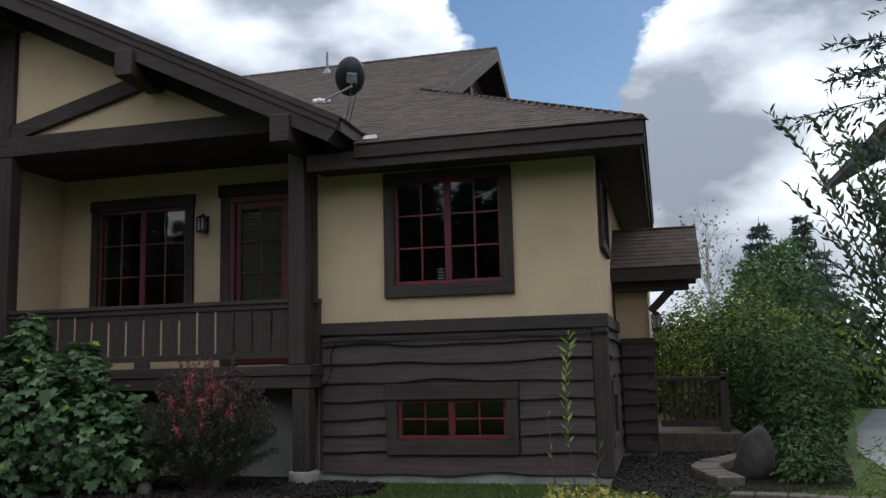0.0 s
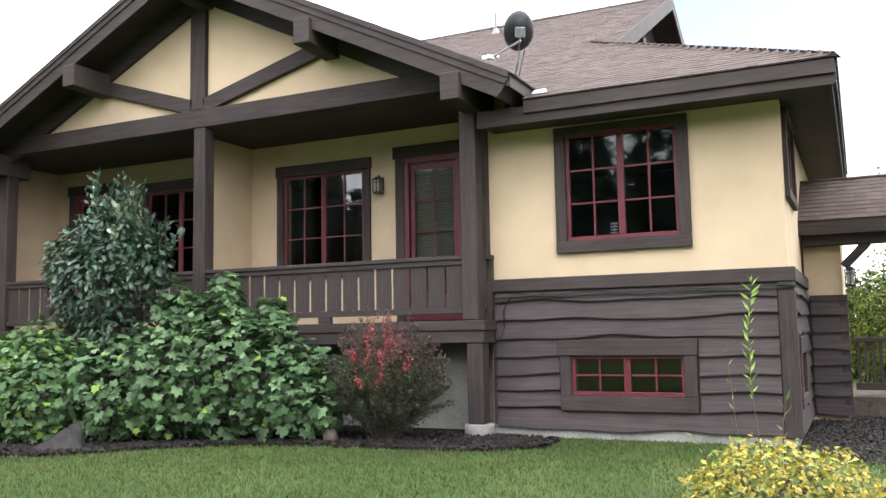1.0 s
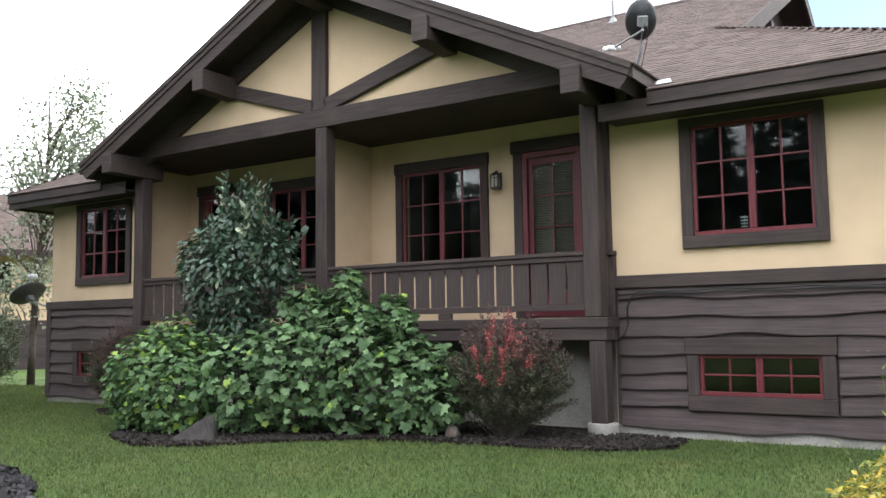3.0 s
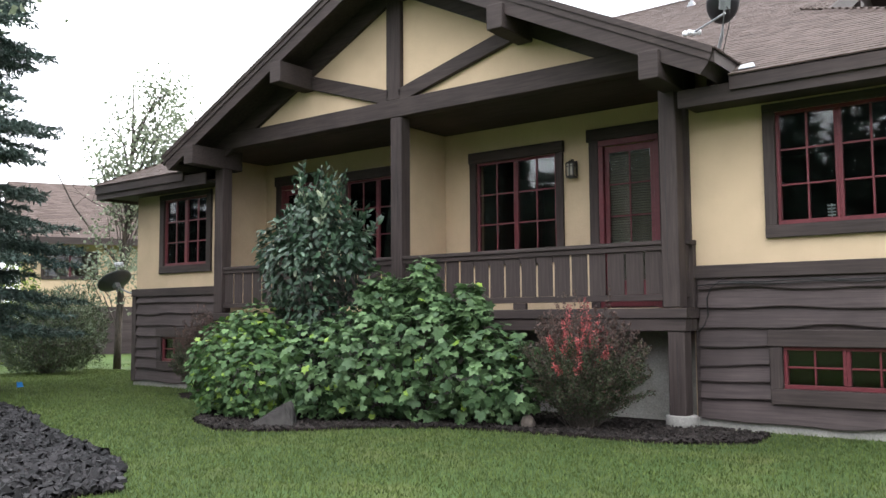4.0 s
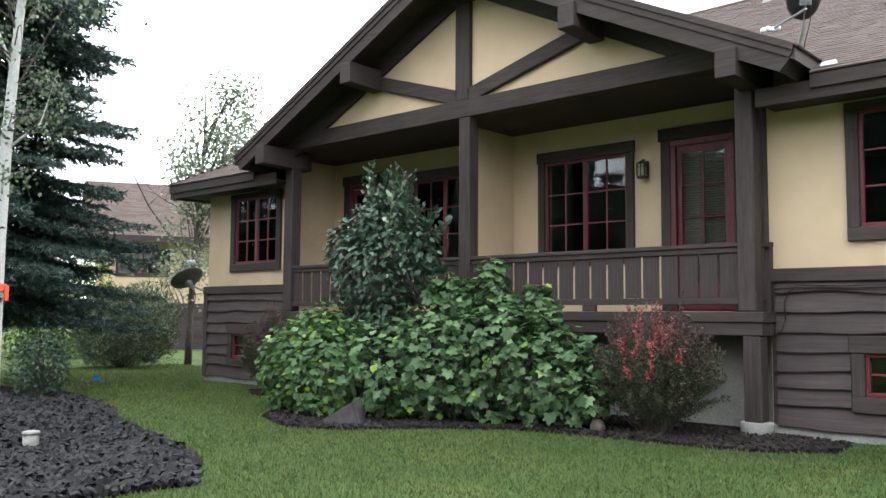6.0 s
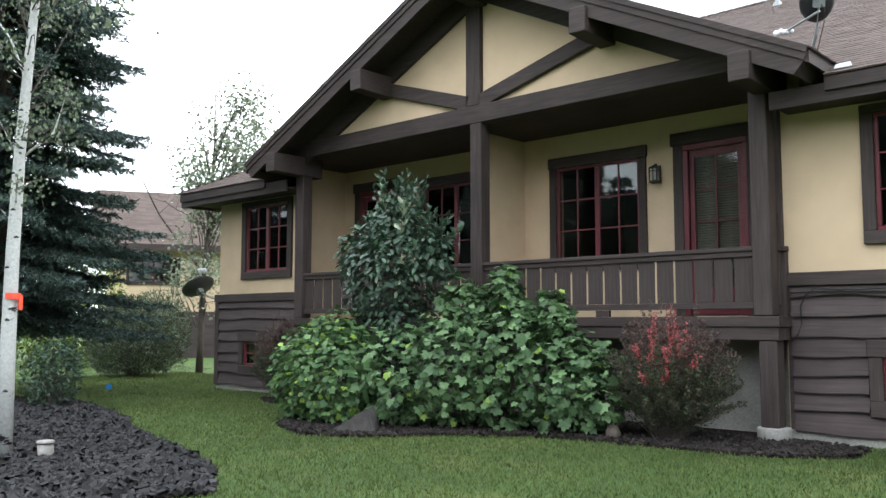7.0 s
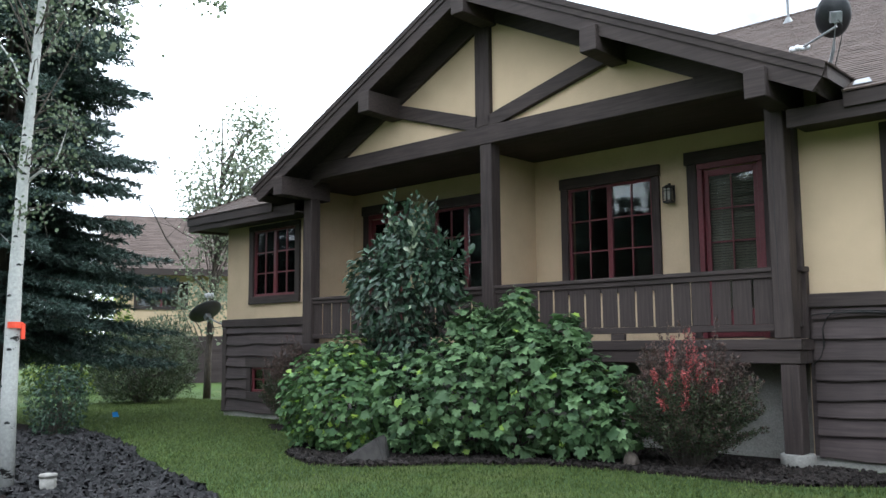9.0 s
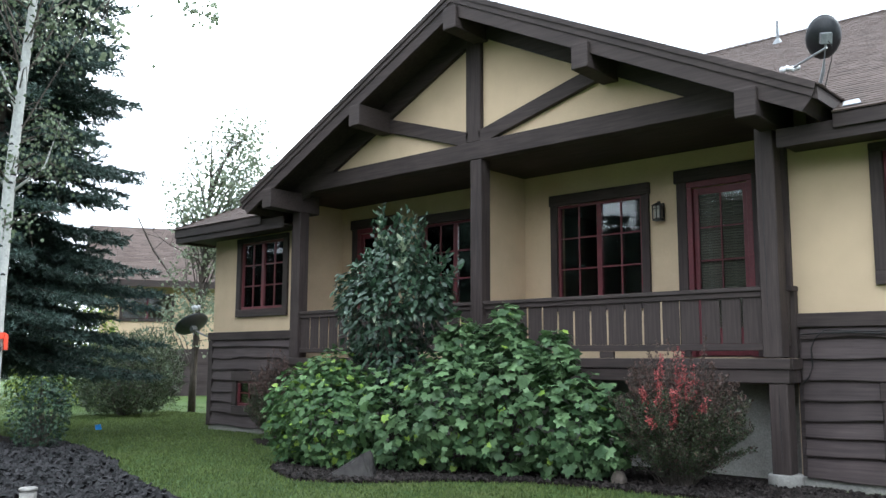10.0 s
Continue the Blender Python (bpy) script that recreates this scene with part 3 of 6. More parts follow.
    part("fascia", box(a, b, EAVE_Y + 0.075, 17.0, 4.06, 4.30, 0.004), TIMBER_X, roof)
    a, b = sorted((X(0.0), X(ex - 0.075)))
    part("soffit", box(a, b, 0.0, 17.0, 4.12, 4.15, 0), TIMBER_X, roof)
    # rake boards of the porch gable: three stepped boards
    for k, (y0, y1, top, bot) in enumerate(((RAKE_Y - 0.045, RAKE_Y - 0.002, -0.01, 0.08), (RAKE_Y - 0.025, RAKE_Y + 0.02, 0.08, 0.18), (RAKE_Y - 0.002, RAKE_Y + 0.06, 0.18, 0.40))):
        z0 = PORCH_Z - PORCH_S * PORCH_X
        cut = (0.02, 0.06, 0.19)[k]                         # the ends are cut square to the slope
        loop = [(MID, y0, PORCH_Z - top), (PEND - (0.0, 0.02, 0.06)[k], y0, z0 - top + PORCH_S * (0.0, 0.02, 0.06)[k]), (PEND - cut, y0, z0 - bot + PORCH_S * cut), (MID, y0, PORCH_Z - bot)]
        part("rake_board", slab_mesh("rake_board", [(PX(x), y, z) for x, y, z in loop], (0, y1 - y0, 0), TIMBER_X), None, roof)
    # fascia along the porch's low eave
    loop = [(PEND, z0 + 0.005), (PEND - 0.19, z0 - 0.395 + PORCH_S * 0.19), (PEND - 0.26, z0 - 0.30 + PORCH_S * 0.26), (PEND - 0.10, z0 + 0.04)]
    part("fascia", slab_mesh("fascia", [(PX(x), RAKE_Y + 0.062, z) for x, z in loop], (0, 0.98, 0), TIMBER_X), None, roof)
    # high gable: rake boards, and the wall set back behind them
    for y0, y1, z0, z1 in ((HIP_Y - 0.1, RIDGE_Y, zf(HIP_Y - 0.1), RIDGE_Z), (RIDGE_Y, 16.0, RIDGE_Z, RIDGE_Z - SLOPE * (16 - RIDGE_Y))):
        loop = [(X(gx + 0.03), y0, z0 - 0.0), (X(gx + 0.03), y1, z1 - 0.0), (X(gx + 0.03), y1, z1 - 0.32), (X(gx + 0.03), y0, z0 - 0.32)]
        part("rake_board", slab_mesh("rake_board", loop, (-s * 0.06, 0, 0), TIMBER_X), None, roof)
    loop = [(X(gx - 0.6), 2.6, 5.8), (X(gx - 0.6), RIDGE_Y, RIDGE_Z - 0.2), (X(gx - 0.6), 14.4, 5.8)]
    part("gable_wall", slab_mesh("gable_wall", loop, (-s * 0.15, 0, 0), SIDING_Y), None, house)
    part("corbel", box(min(X(gx), X(gx - 0.55)), max(X(gx), X(gx - 0.55)), 5.3, 5.55, 6.75, 7.05, 0.01), TIMBER_X, roof)

# ---- gable truss over the porch
FY = -0.49                                                  # front of the posts and of the tie beam
truss = part("truss", box(-14.05, -3.92, FY, FY + 0.26, 4.735, 5.05, 0.012), TIMBER_X, house, "brown stained timber gable truss")
part("gable_panel", slab_mesh("gable_panel", [(-14.0, FY + 0.10, 4.86), (-3.95, FY + 0.10, 4.86), (-5.0, FY + 0.10, 5.3), (MID, FY + 0.10, 7.24), (-13.0, FY + 0.10, 5.3)], (0, 0.12, 0), STUCCO), None, house)
part("king_post", box(-9.285, -8.96, FY + 0.01, FY + 0.2, 5.052, 7.2, 0.01), TIMBER_Z, truss)
for s in (-1, 1):
    part("strut", beam((MID - 0.12 + s * 0.13, FY + 0.075, 5.11), (MID + s * 2.52, FY + 0.075, 5.81 if s < 0 else 5.775), 0.13, 0.25, 0.01), TIMBER_X, truss)
    top = lambda o: PORCH_Z - PORCH_S * o - 0.20
    part("rafter", slab_mesh("rafter", [(MID, FY + 0.02, top(0)), (MID + s * 5.1, FY + 0.02, top(5.1)), (MID + s * 5.1, FY + 0.02, top(5.1) - 0.37), (MID, FY + 0.02, top(0) - 0.37)], (0, 0.078, 0), TIMBER_X), None, truss)
for off, zt in ((-4.85, 4.745), (-2.29, 5.955), (0.02, 7.18), (2.54, 5.925), (4.95, 4.745)):
    bm = bmesh.new()
    x = MID + off
    add_box(bm, x - 0.14, x + 0.14, -1.265, FY + 0.09 if abs(off) < 4.5 else 0.0, zt - 0.40, zt, 0)
    front = [v for v in bm.verts if v.co.y < -1]
    for v in front:
        if v.co.z < zt - 0.2:
            v.co.z += 0.02
    bmesh.ops.bevel(bm, geom=list(bm.edges), offset=0.012, segments=1, affect="EDGES")
    part("outrigger", bm, TIMBER_X, truss)
part("porch_ceiling", box(-14.54, -4.03, FY + 0.265, YB - 0.004, 4.737, 4.79, 0), TIMBER_X, house)

# ---- porch posts, deck and railings
for x0, z0 in ((-4.27, 1.40), (-9.185, 1.40), (-13.99, 1.40)):
    part("porch_post", box(x0, x0 + 0.25, FY + 0.004, FY + 0.25, z0, 4.733, 0.014), TIMBER_Z, house, "brown timber porch post with a drying crack")
    part("lower_post", box(x0 + 0.05, x0 + 0.29, FY + 0.015, FY + 0.255, -0.05, 1.078, 0.014), TIMBER_Z, house)
    pier = bmesh.new()
    add_tube(pier, [(x0 + 0.18, FY + 0.13, GZ - 0.05), (x0 + 0.18, FY + 0.13, -0.06), (x0 + 0.18, FY + 0.13, -0.045)], [0.215, 0.215, 0.20], 24)
    smooth(part("concrete_pier", pier, CONCRETE, house, "round grey concrete footing"))
for x0, z0, z1 in ((-4.08, 0.10, 0.98), (-4.17, 1.75, 3.9), (-9.02, 2.5, 4.2)):
    r = random.Random(int(z1 * 10))
    bm = bmesh.new()
    y = FY + (0.0125 if z1 < 1 else 0.0015)
    cx, prev = x0, None
    for i in range(15):
        f = i / 14
        cx += r.uniform(-0.008, 0.009)
        w = 0.0045 * math.sin(math.pi * min(1, max(0.02, f))) + 0.0008
        z = z0 + (z1 - z0) * f
        cur = [bm.verts.new((cx - w, y, z)), bm.verts.new((cx + w, y, z)), bm.verts.new((cx, y + 0.02, z))]
        if prev:
            for a, b in ((0, 1), (1, 2), (2, 0)):
                bm.faces.new((prev[a], prev[b], cur[b], cur[a]))
        prev = cur
    part("drying_crack", bm, RUBBER, house)
part("wall_post", box(-4.25, -4.022, -0.08, 0.14, 1.40, 4.733, 0.012), TIMBER_Z, house)
part("wall_post", box(-14.53, -14.30, -0.08, 0.14, 1.40, 4.733, 0.012), TIMBER_Z, house)
part("deck_floor", box(-14.54, -4.03, FY + 0.06, YB - 0.003, 1.30, 1.385, 0), TIMBER_X, house)
part("deck_beam", box(-14.3, -3.92, FY - 0.02, FY + 0.055, 1.255, 1.395, 0.008), TIMBER_X, house)
part("deck_beam", box(-14.27, -3.95, FY + 0.005, FY + 0.24, 1.08, 1.253, 0.008), TIMBER_X, house)
part("deck_beam", box(-4.0, -3.92, FY + 0.06, -0.07, 1.255, 1.395, 0.008), TIMBER_X, house)
part("deck_beam", box(-4.02, -3.95, FY + 0.242, -0.07, 1.08, 1.253, 0.008), TIMBER_X, house)


def railing(x0, x1):
    r = part("railing", box(x0, x1, FY + 0.03, FY + 0.17, 2.265, 2.325, 0.008), TIMBER_X, house, "brown plank porch railing with narrow slots")
    part("bottom_rail", box(x0, x1, FY + 0.05, FY + 0.13, 1.495, 1.585, 0.006), TIMBER_X, r)
    part("top_rail", box(x0, x1, FY + 0.055, FY + 0.125, 2.19, 2.263, 0.006), TIMBER_X, r)
    n = round((x1 - x0) / 0.288)
    w = (x1 - x0) / n
    me = mesh_of("slat", box(0.016, w - 0.016, FY + 0.082, FY + 0.096, 1.587, 2.188, 0.005), TIMBER_Z)
    for i in range(n):
        part("slat", me, None, r).location.x = x0 + i * w
    part("spacer_block", box((x0 + x1) / 2 - 0.13, (x0 + x1) / 2 + 0.10, FY + 0.06, FY + 0.12, 1.397, 1.493, 0.004), TIMBER_X, r)


railing(-8.935, -4.27)
railing(-13.74, -9.185)
side = part("railing", box(-4.12, -3.96, FY + 0.26, -0.002, 2.265, 2.335, 0.008), TIMBER_X, house)
part("slat", box(-4.06, -4.02, FY + 0.26, -0.13, 1.55, 2.263, 0.004), TIMBER_Z, side)
part("newel", box(-4.10, -3.97, -0.12, -0.002, 1.40, 2.263, 0.006), TIMBER_Z, side)


# ---- siding with wavy lower edges
def board_mesh(u0, u1, z0, z1, out, axis, seed, mat):
    """One live-edged board on a wall: tilted, its lower edge wavy and proud of the board below."""
    r = random.Random(seed)
    n = max(4, int((u1 - u0) / 0.09))
    ph = [r.uniform(0, 6.28) for _ in range(4)]
    wave = lambda u: 0.012 * math.sin(u * 2.3 + ph[0]) + 0.010 * math.sin(u * 5.1 + ph[1]) + 0.012 * max(0, math.sin(u * 1.3 + ph[2])) ** 6 * 2 - 0.02 * max(0, math.sin(u * 0.9 + ph[3])) ** 10
    put = (lambda u, d, z: (u, -d, z)) if axis == "x" else (lambda u, d, z: (d, u, z))
    bm = bmesh.new()
    rows = []
    for i in range(n + 1):
        u = u0 + (u1 - u0) * i / n
        zb = z0 + wave(u)
        rows.append([bm.verts.new(put(u, d, z)) for d, z in ((out, zb), (out + 0.052, zb - 0.004), (out + 0.056, zb + 0.010), (out + 0.010, z1 + 0.0), (out, z1 + 0.0))])
    for a, b in zip(rows, rows[1:]):
        for k in range(4):
            bm.faces.new((a[k], b[k], b[k + 1], a[k + 1]))
    bm.faces.new(rows[0])
    bm.faces.new(rows[-1][::-1])
    return mesh_of("board", bm, mat)


COURSES = (-0.12, 0.16, 0.40, 0.63, 0.88, 1.13, 1.39, 1.64, 1.80)


def siding(u0, u1, axis, mat, seed, base, gaps=()):
    s = part("siding", base, mat, house, "dark brown live-edge wooden siding")
    for k, (z0, z1) in enumerate(zip(COURSES, COURSES[1:])):
        for a, b in ([(u0, u1)] if not any(g[2] < (z0 + z1) / 2 < g[3] for g in gaps) else [(u0, gaps[0][0]), (gaps[0][1], u1)]):
            part("board", board_mesh(a, b, z0, z1, 0.024, axis, seed + k, mat), None, s)


LOW_TRIM = (-3.0, -1.12, 0.13, 1.12)
siding(-3.93, -0.14, "x", SIDING, 10, wall_mesh("siding", -4.0, 0.022, -0.10, 1.82, -0.022, -0.002, [(-2.86, -1.28, 0.3, 0.92)], SIDING), [LOW_TRIM])
siding(LEFT_X + 0.1, -14.2, "x", SIDING, 40, wall_mesh("siding", LEFT_X - 0.02, -14.56, -0.10, 1.82, -0.022, -0.002, [(-16.41, -14.83, 0.3, 0.92)], SIDING), [(-16.54, -14.70, 0.13, 1.12)])
siding(0.14, 3.0, "y", SIDING_Y, 70, wall_mesh("siding", 0.0, 3.0, -0.10, 1.82, 0.002, 0.022, [(0.22, 1.33, 0.3, 0.92)], SIDING_Y, "y"), [(0.10, 1.45, 0.13, 1.12)])
for x0, x1, y0 in ((-4.0, 0.09, -0.085), (LEFT_X - 0.09, -14.1, -0.085)):
    part("band_board", box(x0, x1, y0, -0.003, 1.795, 1.975, 0.008), TIMBER_X, house)
part("band_board", box(0.003, 0.085, 0.0, 3.0, 1.795, 1.973, 0.008), TIMBER_X, house)
part("corner_board", box(-0.13, 0.075, -0.075, 0.12, -0.14, 1.793, 0.012), TIMBER_Z, house)
part("corner_board", box(LEFT_X - 0.075, LEFT_X + 0.09, -0.075, 0.12, -0.14, 1.793, 0.012), TIMBER_Z, house)
part("foundation", box(-4.0, 0.03, -0.03, 0.1, GZ - 0.1, -0.09, 0.01), CONCRETE, house, "grey concrete foundation strip")
part("foundation", box(LEFT_X - 0.03, -14.5, -0.03, 0.1, GZ - 0.1, -0.09, 0.01), CONCRETE, house)
part("foundation", box(0.002, 0.03, 0.1, 3.0, GZ - 0.1, -0.09, 0.01), CONCRETE, house)
part("crawl_wall", box(-14.5, -4.03, 0.35, 0.5, GZ - 0.1, 1.29, 0.01), CONCRETE, house, "bare concrete wall under the porch")


# ---- windows and doors
def window(o, y, trim=0.15, sill=0.17, head=0.14, ears=0.0, rows=3, axis="x", face=-1, cols=2):
    """Casing, two red sashes of cols by rows panes, glass."""
    u0, u1, z0, z1 = o
    B = (lambda a, b, c, d, e, f, v=0.005: box(a, b, min(y + face * c, y + face * d), max(y + face * c, y + face * d), e, f, v)) if axis == "x" else \
        (lambda a, b, c, d, e, f, v=0.005: box(min(y + face * c, y + face * d), max(y + face * c, y + face * d), a, b, e, f, v))
    w = part("window", B(u0 - trim - ears, u1 + trim + ears, 0.002, 0.075, z1 + 0.002, z1 + head, 0.008), TIMBER_X, house, "dark red divided-light window in brown casing")
    part("casing", B(u0 - trim, u0, 0.002, 0.06, z0, z1, 0.006), TIMBER_Z, w)
    part("casing", B(u1, u1 + trim, 0.002, 0.06, z0, z1, 0.006), TIMBER_Z, w)
    part("casing", B(u0 - trim, u1 + trim, 0.002, 0.065, z0 - sill, z0 - 0.002, 0.006), TIMBER_X, w)
    mid = (u0 + u1) / 2
    for a, b in ((u0, mid), (mid, u1)):
        f = 0.045
        part("sash_rail", B(a, b, -0.07, 0.012, z0, z0 + f + 0.01), RED, w)
        part("sash_rail", B(a, b, -0.07, 0.012, z1 - f, z1), RED, w)
        part("sash_stile", B(a, a + f, -0.07, 0.010, z0 + f + 0.012, z1 - f - 0.002), RED, w)
        part("sash_stile", B(b - f, b, -0.07, 0.010, z0 + f + 0.012, z1 - f - 0.002), RED, w)
        pw, ph = (b - a - 2 * f) / cols, (z1 - z0 - 2 * f - 0.01) / rows
        for i in range(1, cols):
            part("muntin", B(a + f + i * pw - 0.013, a + f + i * pw + 0.013, -0.055, -0.015, z0 + f + 0.01, z1 - f, 0.003), RED, w)
        for k in range(1, rows):
            part("muntin", B(a + f, b - f, -0.053, -0.017, z0 + f + 0.01 + k * ph - 0.013, z0 + f + 0.01 + k * ph + 0.013, 0.003), RED, w)
        for i in range(cols):
            for k in range(rows):
                p = part("pane", B(a + f + i * pw + 0.002, a + f + (i + 1) * pw - 0.002, -0.038, -0.034, z0 + f + 0.012 + k * ph, z0 + f + 0.008 + (k + 1) * ph, 0), GLASS, w)
                p.visible_shadow = False
    return w


window(BIG, 0.0, 0.155, 0.17, 0.11)
window(BIG_L, 0.0, 0.155, 0.17, 0.11)
window((LOW[0], LOW[1], LOW[2], LOW[3]), -0.03, 0.16, 0.20, 0.22, 0.02, rows=2)
window((LOW_L[0], LOW_L[1], LOW_L[2], LOW_L[3]), -0.03, 0.16, 0.20, 0.22, 0.02, rows=2)
window(W2, YB, 0.14, 0.14, 0.20, 0.02)
window(W2_L, YB, 0.14, 0.14, 0.20, 0.02)
window(SIDE_WIN, 0.0, 0.13, 0.13, 0.11, rows=2, axis="y", face=1, cols=1)
window(SIDE_LOW, 0.03, 0.12, 0.14, 0.22, rows=2, axis="y", face=1, cols=1)


def door(o, y):
    x0, x1, z0, z1 = o
    d = part("door", box(x0 - 0.27, x1 + 0.27, y - 0.075, y - 0.002, z1 + 0.10, z1 + 0.31, 0.008), TIMBER_X, house, "dark red glazed porch door with closed blinds")
    for a, b in ((x0 - 0.23, x0 - 0.06), (x1 + 0.06, x1 + 0.23)):
        part("casing", box(a, b, y - 0.06, y - 0.002, z0, z1 + 0.098, 0.006), TIMBER_Z, d)
    part("casing", box(x0 - 0.058, x1 + 0.058, y - 0.055, y - 0.002, z1 + 0.002, z1 + 0.098, 0.006), RED, d)
    for a, b in ((x0 - 0.058, x0 + 0.03), (x1 - 0.03, x1 + 0.058)):
        part("jamb", box(a, b, y - 0.05, y + 0.10, z0, z1, 0.005), RED, d)
    a, b, f = x0 + 0.035, x1 - 0.035, 0.08
    part("stile", box(a, a + f, y + 0.005, y + 0.05, z0 + 0.02, z1 - 0.01, 0.005), RED, d)
    part("stile", box(b - f, b, y + 0.005, y + 0.05, z0 + 0.02, z1 - 0.01, 0.005), RED, d)
    part("top_rail", box(a + f, b - f, y + 0.006, y + 0.05, z1 - 0.12, z1 - 0.011, 0.005), RED, d)
    part("bottom_rail", box(a + f, b - f, y + 0.006, y + 0.05, z0 + 0.02, z0 + 0.45, 0.005), RED, d)
    lo, hi = z0 + 0.45, z1 - 0.12
    part("muntin", box((a + b) / 2 - 0.013, (a + b) / 2 + 0.013, y + 0.012, y + 0.045, lo, hi, 0.003), RED, d)
    for k in range(1, 4):
        z = lo + (hi - lo) * k / 4
        part("muntin", box(a + f, b - f, y + 0.014, y + 0.043, z - 0.013, z + 0.013, 0.003), RED, d)
    for k in range(4):
        for p, q in ((a + f, (a + b) / 2), ((a + b) / 2, b - f)):
            g = part("pane", box(p + 0.003, q - 0.003, y + 0.024, y + 0.028, lo + (hi - lo) * k / 4 + 0.003, lo + (hi - lo) * (k + 1) / 4 - 0.003, 0), GLASS, d)
            g.visible_shadow = False
    slat = mesh_of("blind_slat", beam((a + f - 0.02, y + 0.09, 0), (b - f + 0.02, y + 0.09, 0), 0.045, 0.003, 0, (0, -0.75, 0.66)), BLIND)
    n = int((hi - lo) / 0.042)
    for k in range(n):
        part("blind_slat", slat, None, d).location.z = lo + 0.02 + k * 0.042
    bm = bmesh.new()
    add_tube(bm, [(a + 0.055, y + 0.004, z0 + 0.98), (a + 0.055, y - 0.05, z0 + 0.98)], [0.014, 0.014], 10)
    add_tube(bm, [(a + 0.055, y - 0.055, z0 + 0.98), (a + 0.17, y - 0.055, z0 + 0.98)], [0.011, 0.009], 10)
    part("door_handle", bm, BLACK_METAL, d, "dark metal lever handle")


door(DOOR, YB)
door(DOOR_L, YB)


# ---------------------------------------------------------------- the low entrance wing behind the corner
wing = thing("entrance_wing", "low stucco entrance wing with a small shingled roof", "building wing", at=(0, 0, 0))
part("wall", wall_mesh("wall", 0.03, 0.56, GZ, 2.75, 3.02, 3.2, [], STUCCO), None, wing)
part("wall", wall_mesh("wall", 3.2, 6.0, GZ, 2.75, 0.38, 0.56, [], STUCCO, "y"), None, wing)
ws = part("siding", box(0.03, 0.57, 2.995, 3.018, -0.1, 1.66, 0), SIDING, wing)
for k, (z0, z1) in enumerate(zip(COURSES[:-1], COURSES[1:])):
    if z1 < 1.7:
        b = part("board", board_mesh(0.10, 0.60, z0, z1, 0.024, "x", 200 + k, SIDING), None, ws)
        b.location.y = 2.995
part("band_board", box(0.09, 0.62, 2.93, 3.0, 1.60, 1.70, 0.006), TIMBER_X, wing)
part("corner_board", box(0.50, 0.62, 2.94, 3.06, -0.12, 1.598, 0.008), TIMBER_Z, wing)
wr = part("roof", slab_mesh("roof", [(0.0, 2.58, 2.82), (1.42, 2.58, 2.82), (1.40, 3.82, 3.60), (0.0, 3.82, 3.60)], (0, 0, -0.1), TIMBER_X), None, wing)
part("roof_back", slab_mesh("roof_back", [(0.0, 3.82, 3.60), (1.40, 3.82, 3.60), (1.42, 5.06, 2.82), (0.0, 5.06, 2.82)], (0, 0, -0.1), TIMBER_X), None, wr)
tagged(part("shingles", shingle_mesh("shingles", (0.0, 2.58, 2.84), (1, 0, 0), (0, 1, 0.629), 1.24, lambda v: 0.0, lambda v: 1.42, rng), None, wr), kind="stuff")
part("ridge_board", box(0.0, 1.40, 3.74, 3.90, 3.585, 3.625, 0.01), SHINGLE, wr)
part("fascia", box(0.0, 1.41, 2.55, 2.578, 2.60, 2.80, 0.004), TIMBER_X, wr)
part("beam", box(0.03, 1.22, 2.75, 2.98, 2.45, 2.68, 0.01), TIMBER_X, wing)
part("bracket", beam((0.60, 2.86, 2.12), (0.95, 2.86, 2.48), 0.12, 0.13), TIMBER_X, wing)


def lantern(at, label):
    x, y, z = at
    t = thing("wall_lantern", label, "wall lamp", "wall lanterns")
    part("back_plate", box(x - 0.05, x + 0.05, y - 0.022, y - 0.002, z - 0.10, z + 0.14, 0.006), BLACK_METAL, t)
    part("arm", tube([(x, y - 0.02, z + 0.10), (x, y - 0.07, z + 0.155), (x, y - 0.13, z + 0.15), (x, y - 0.13, z + 0.10)], [0.012] * 4, 8), BLACK_METAL, t)
    bm = bmesh.new()
    add_tube(bm, [(x, y - 0.13, z + 0.135), (x, y - 0.13, z + 0.085)], [0.03, 0.115], 4)
    bmesh.ops.rotate(bm, verts=bm.verts, cent=(x, y - 0.13, z), matrix=Matrix.Rotation(math.pi / 4, 3, "Z"))
    part("cap", bm, BLACK_METAL, t)
    bm = bmesh.new()
    for sx in (-1, 1):
        for sy in (-1, 1):
            add_box(bm, x + sx * 0.068 - 0.008, x + sx * 0.068 + 0.008, y - 0.13 + sy * 0.068 - 0.008, y - 0.13 + sy * 0.068 + 0.008, z - 0.135, z + 0.088)
    for zz in (-0.145, 0.025):
        for sx in (-1, 1):
            add_box(bm, x + sx * 0.068 - 0.006, x + sx * 0.068 + 0.006, y - 0.19, y - 0.07, z + zz, z + zz + 0.012)
            add_box(bm, x - 0.06, x + 0.06, y - 0.13 + sx * 0.068 - 0.006, y - 0.13 + sx * 0.068 + 0.006, z + zz + 0.001, z + zz + 0.011)
        add_box(bm, x - 0.005, x + 0.005, y - 0.204, y - 0.192, z - 0.135, z + 0.088)
    part("cage", bm, BLACK_METAL, t)
    part("glass", box(x - 0.055, x + 0.055, y - 0.185, y - 0.075, z - 0.12, z + 0.07, 0.004), LAMP_GLASS, t, "frosted glass panes")
    part("base", box(x - 0.075, x + 0.075, y - 0.205, y - 0.055, z - 0.165, z - 0.146, 0.004), BLACK_METAL, t)
    return t


lantern((-6.60, YB, 3.80), "small black metal lantern on the porch wall")
lantern((0.68, 2.94, 1.98), "small black metal lantern beside the entrance")

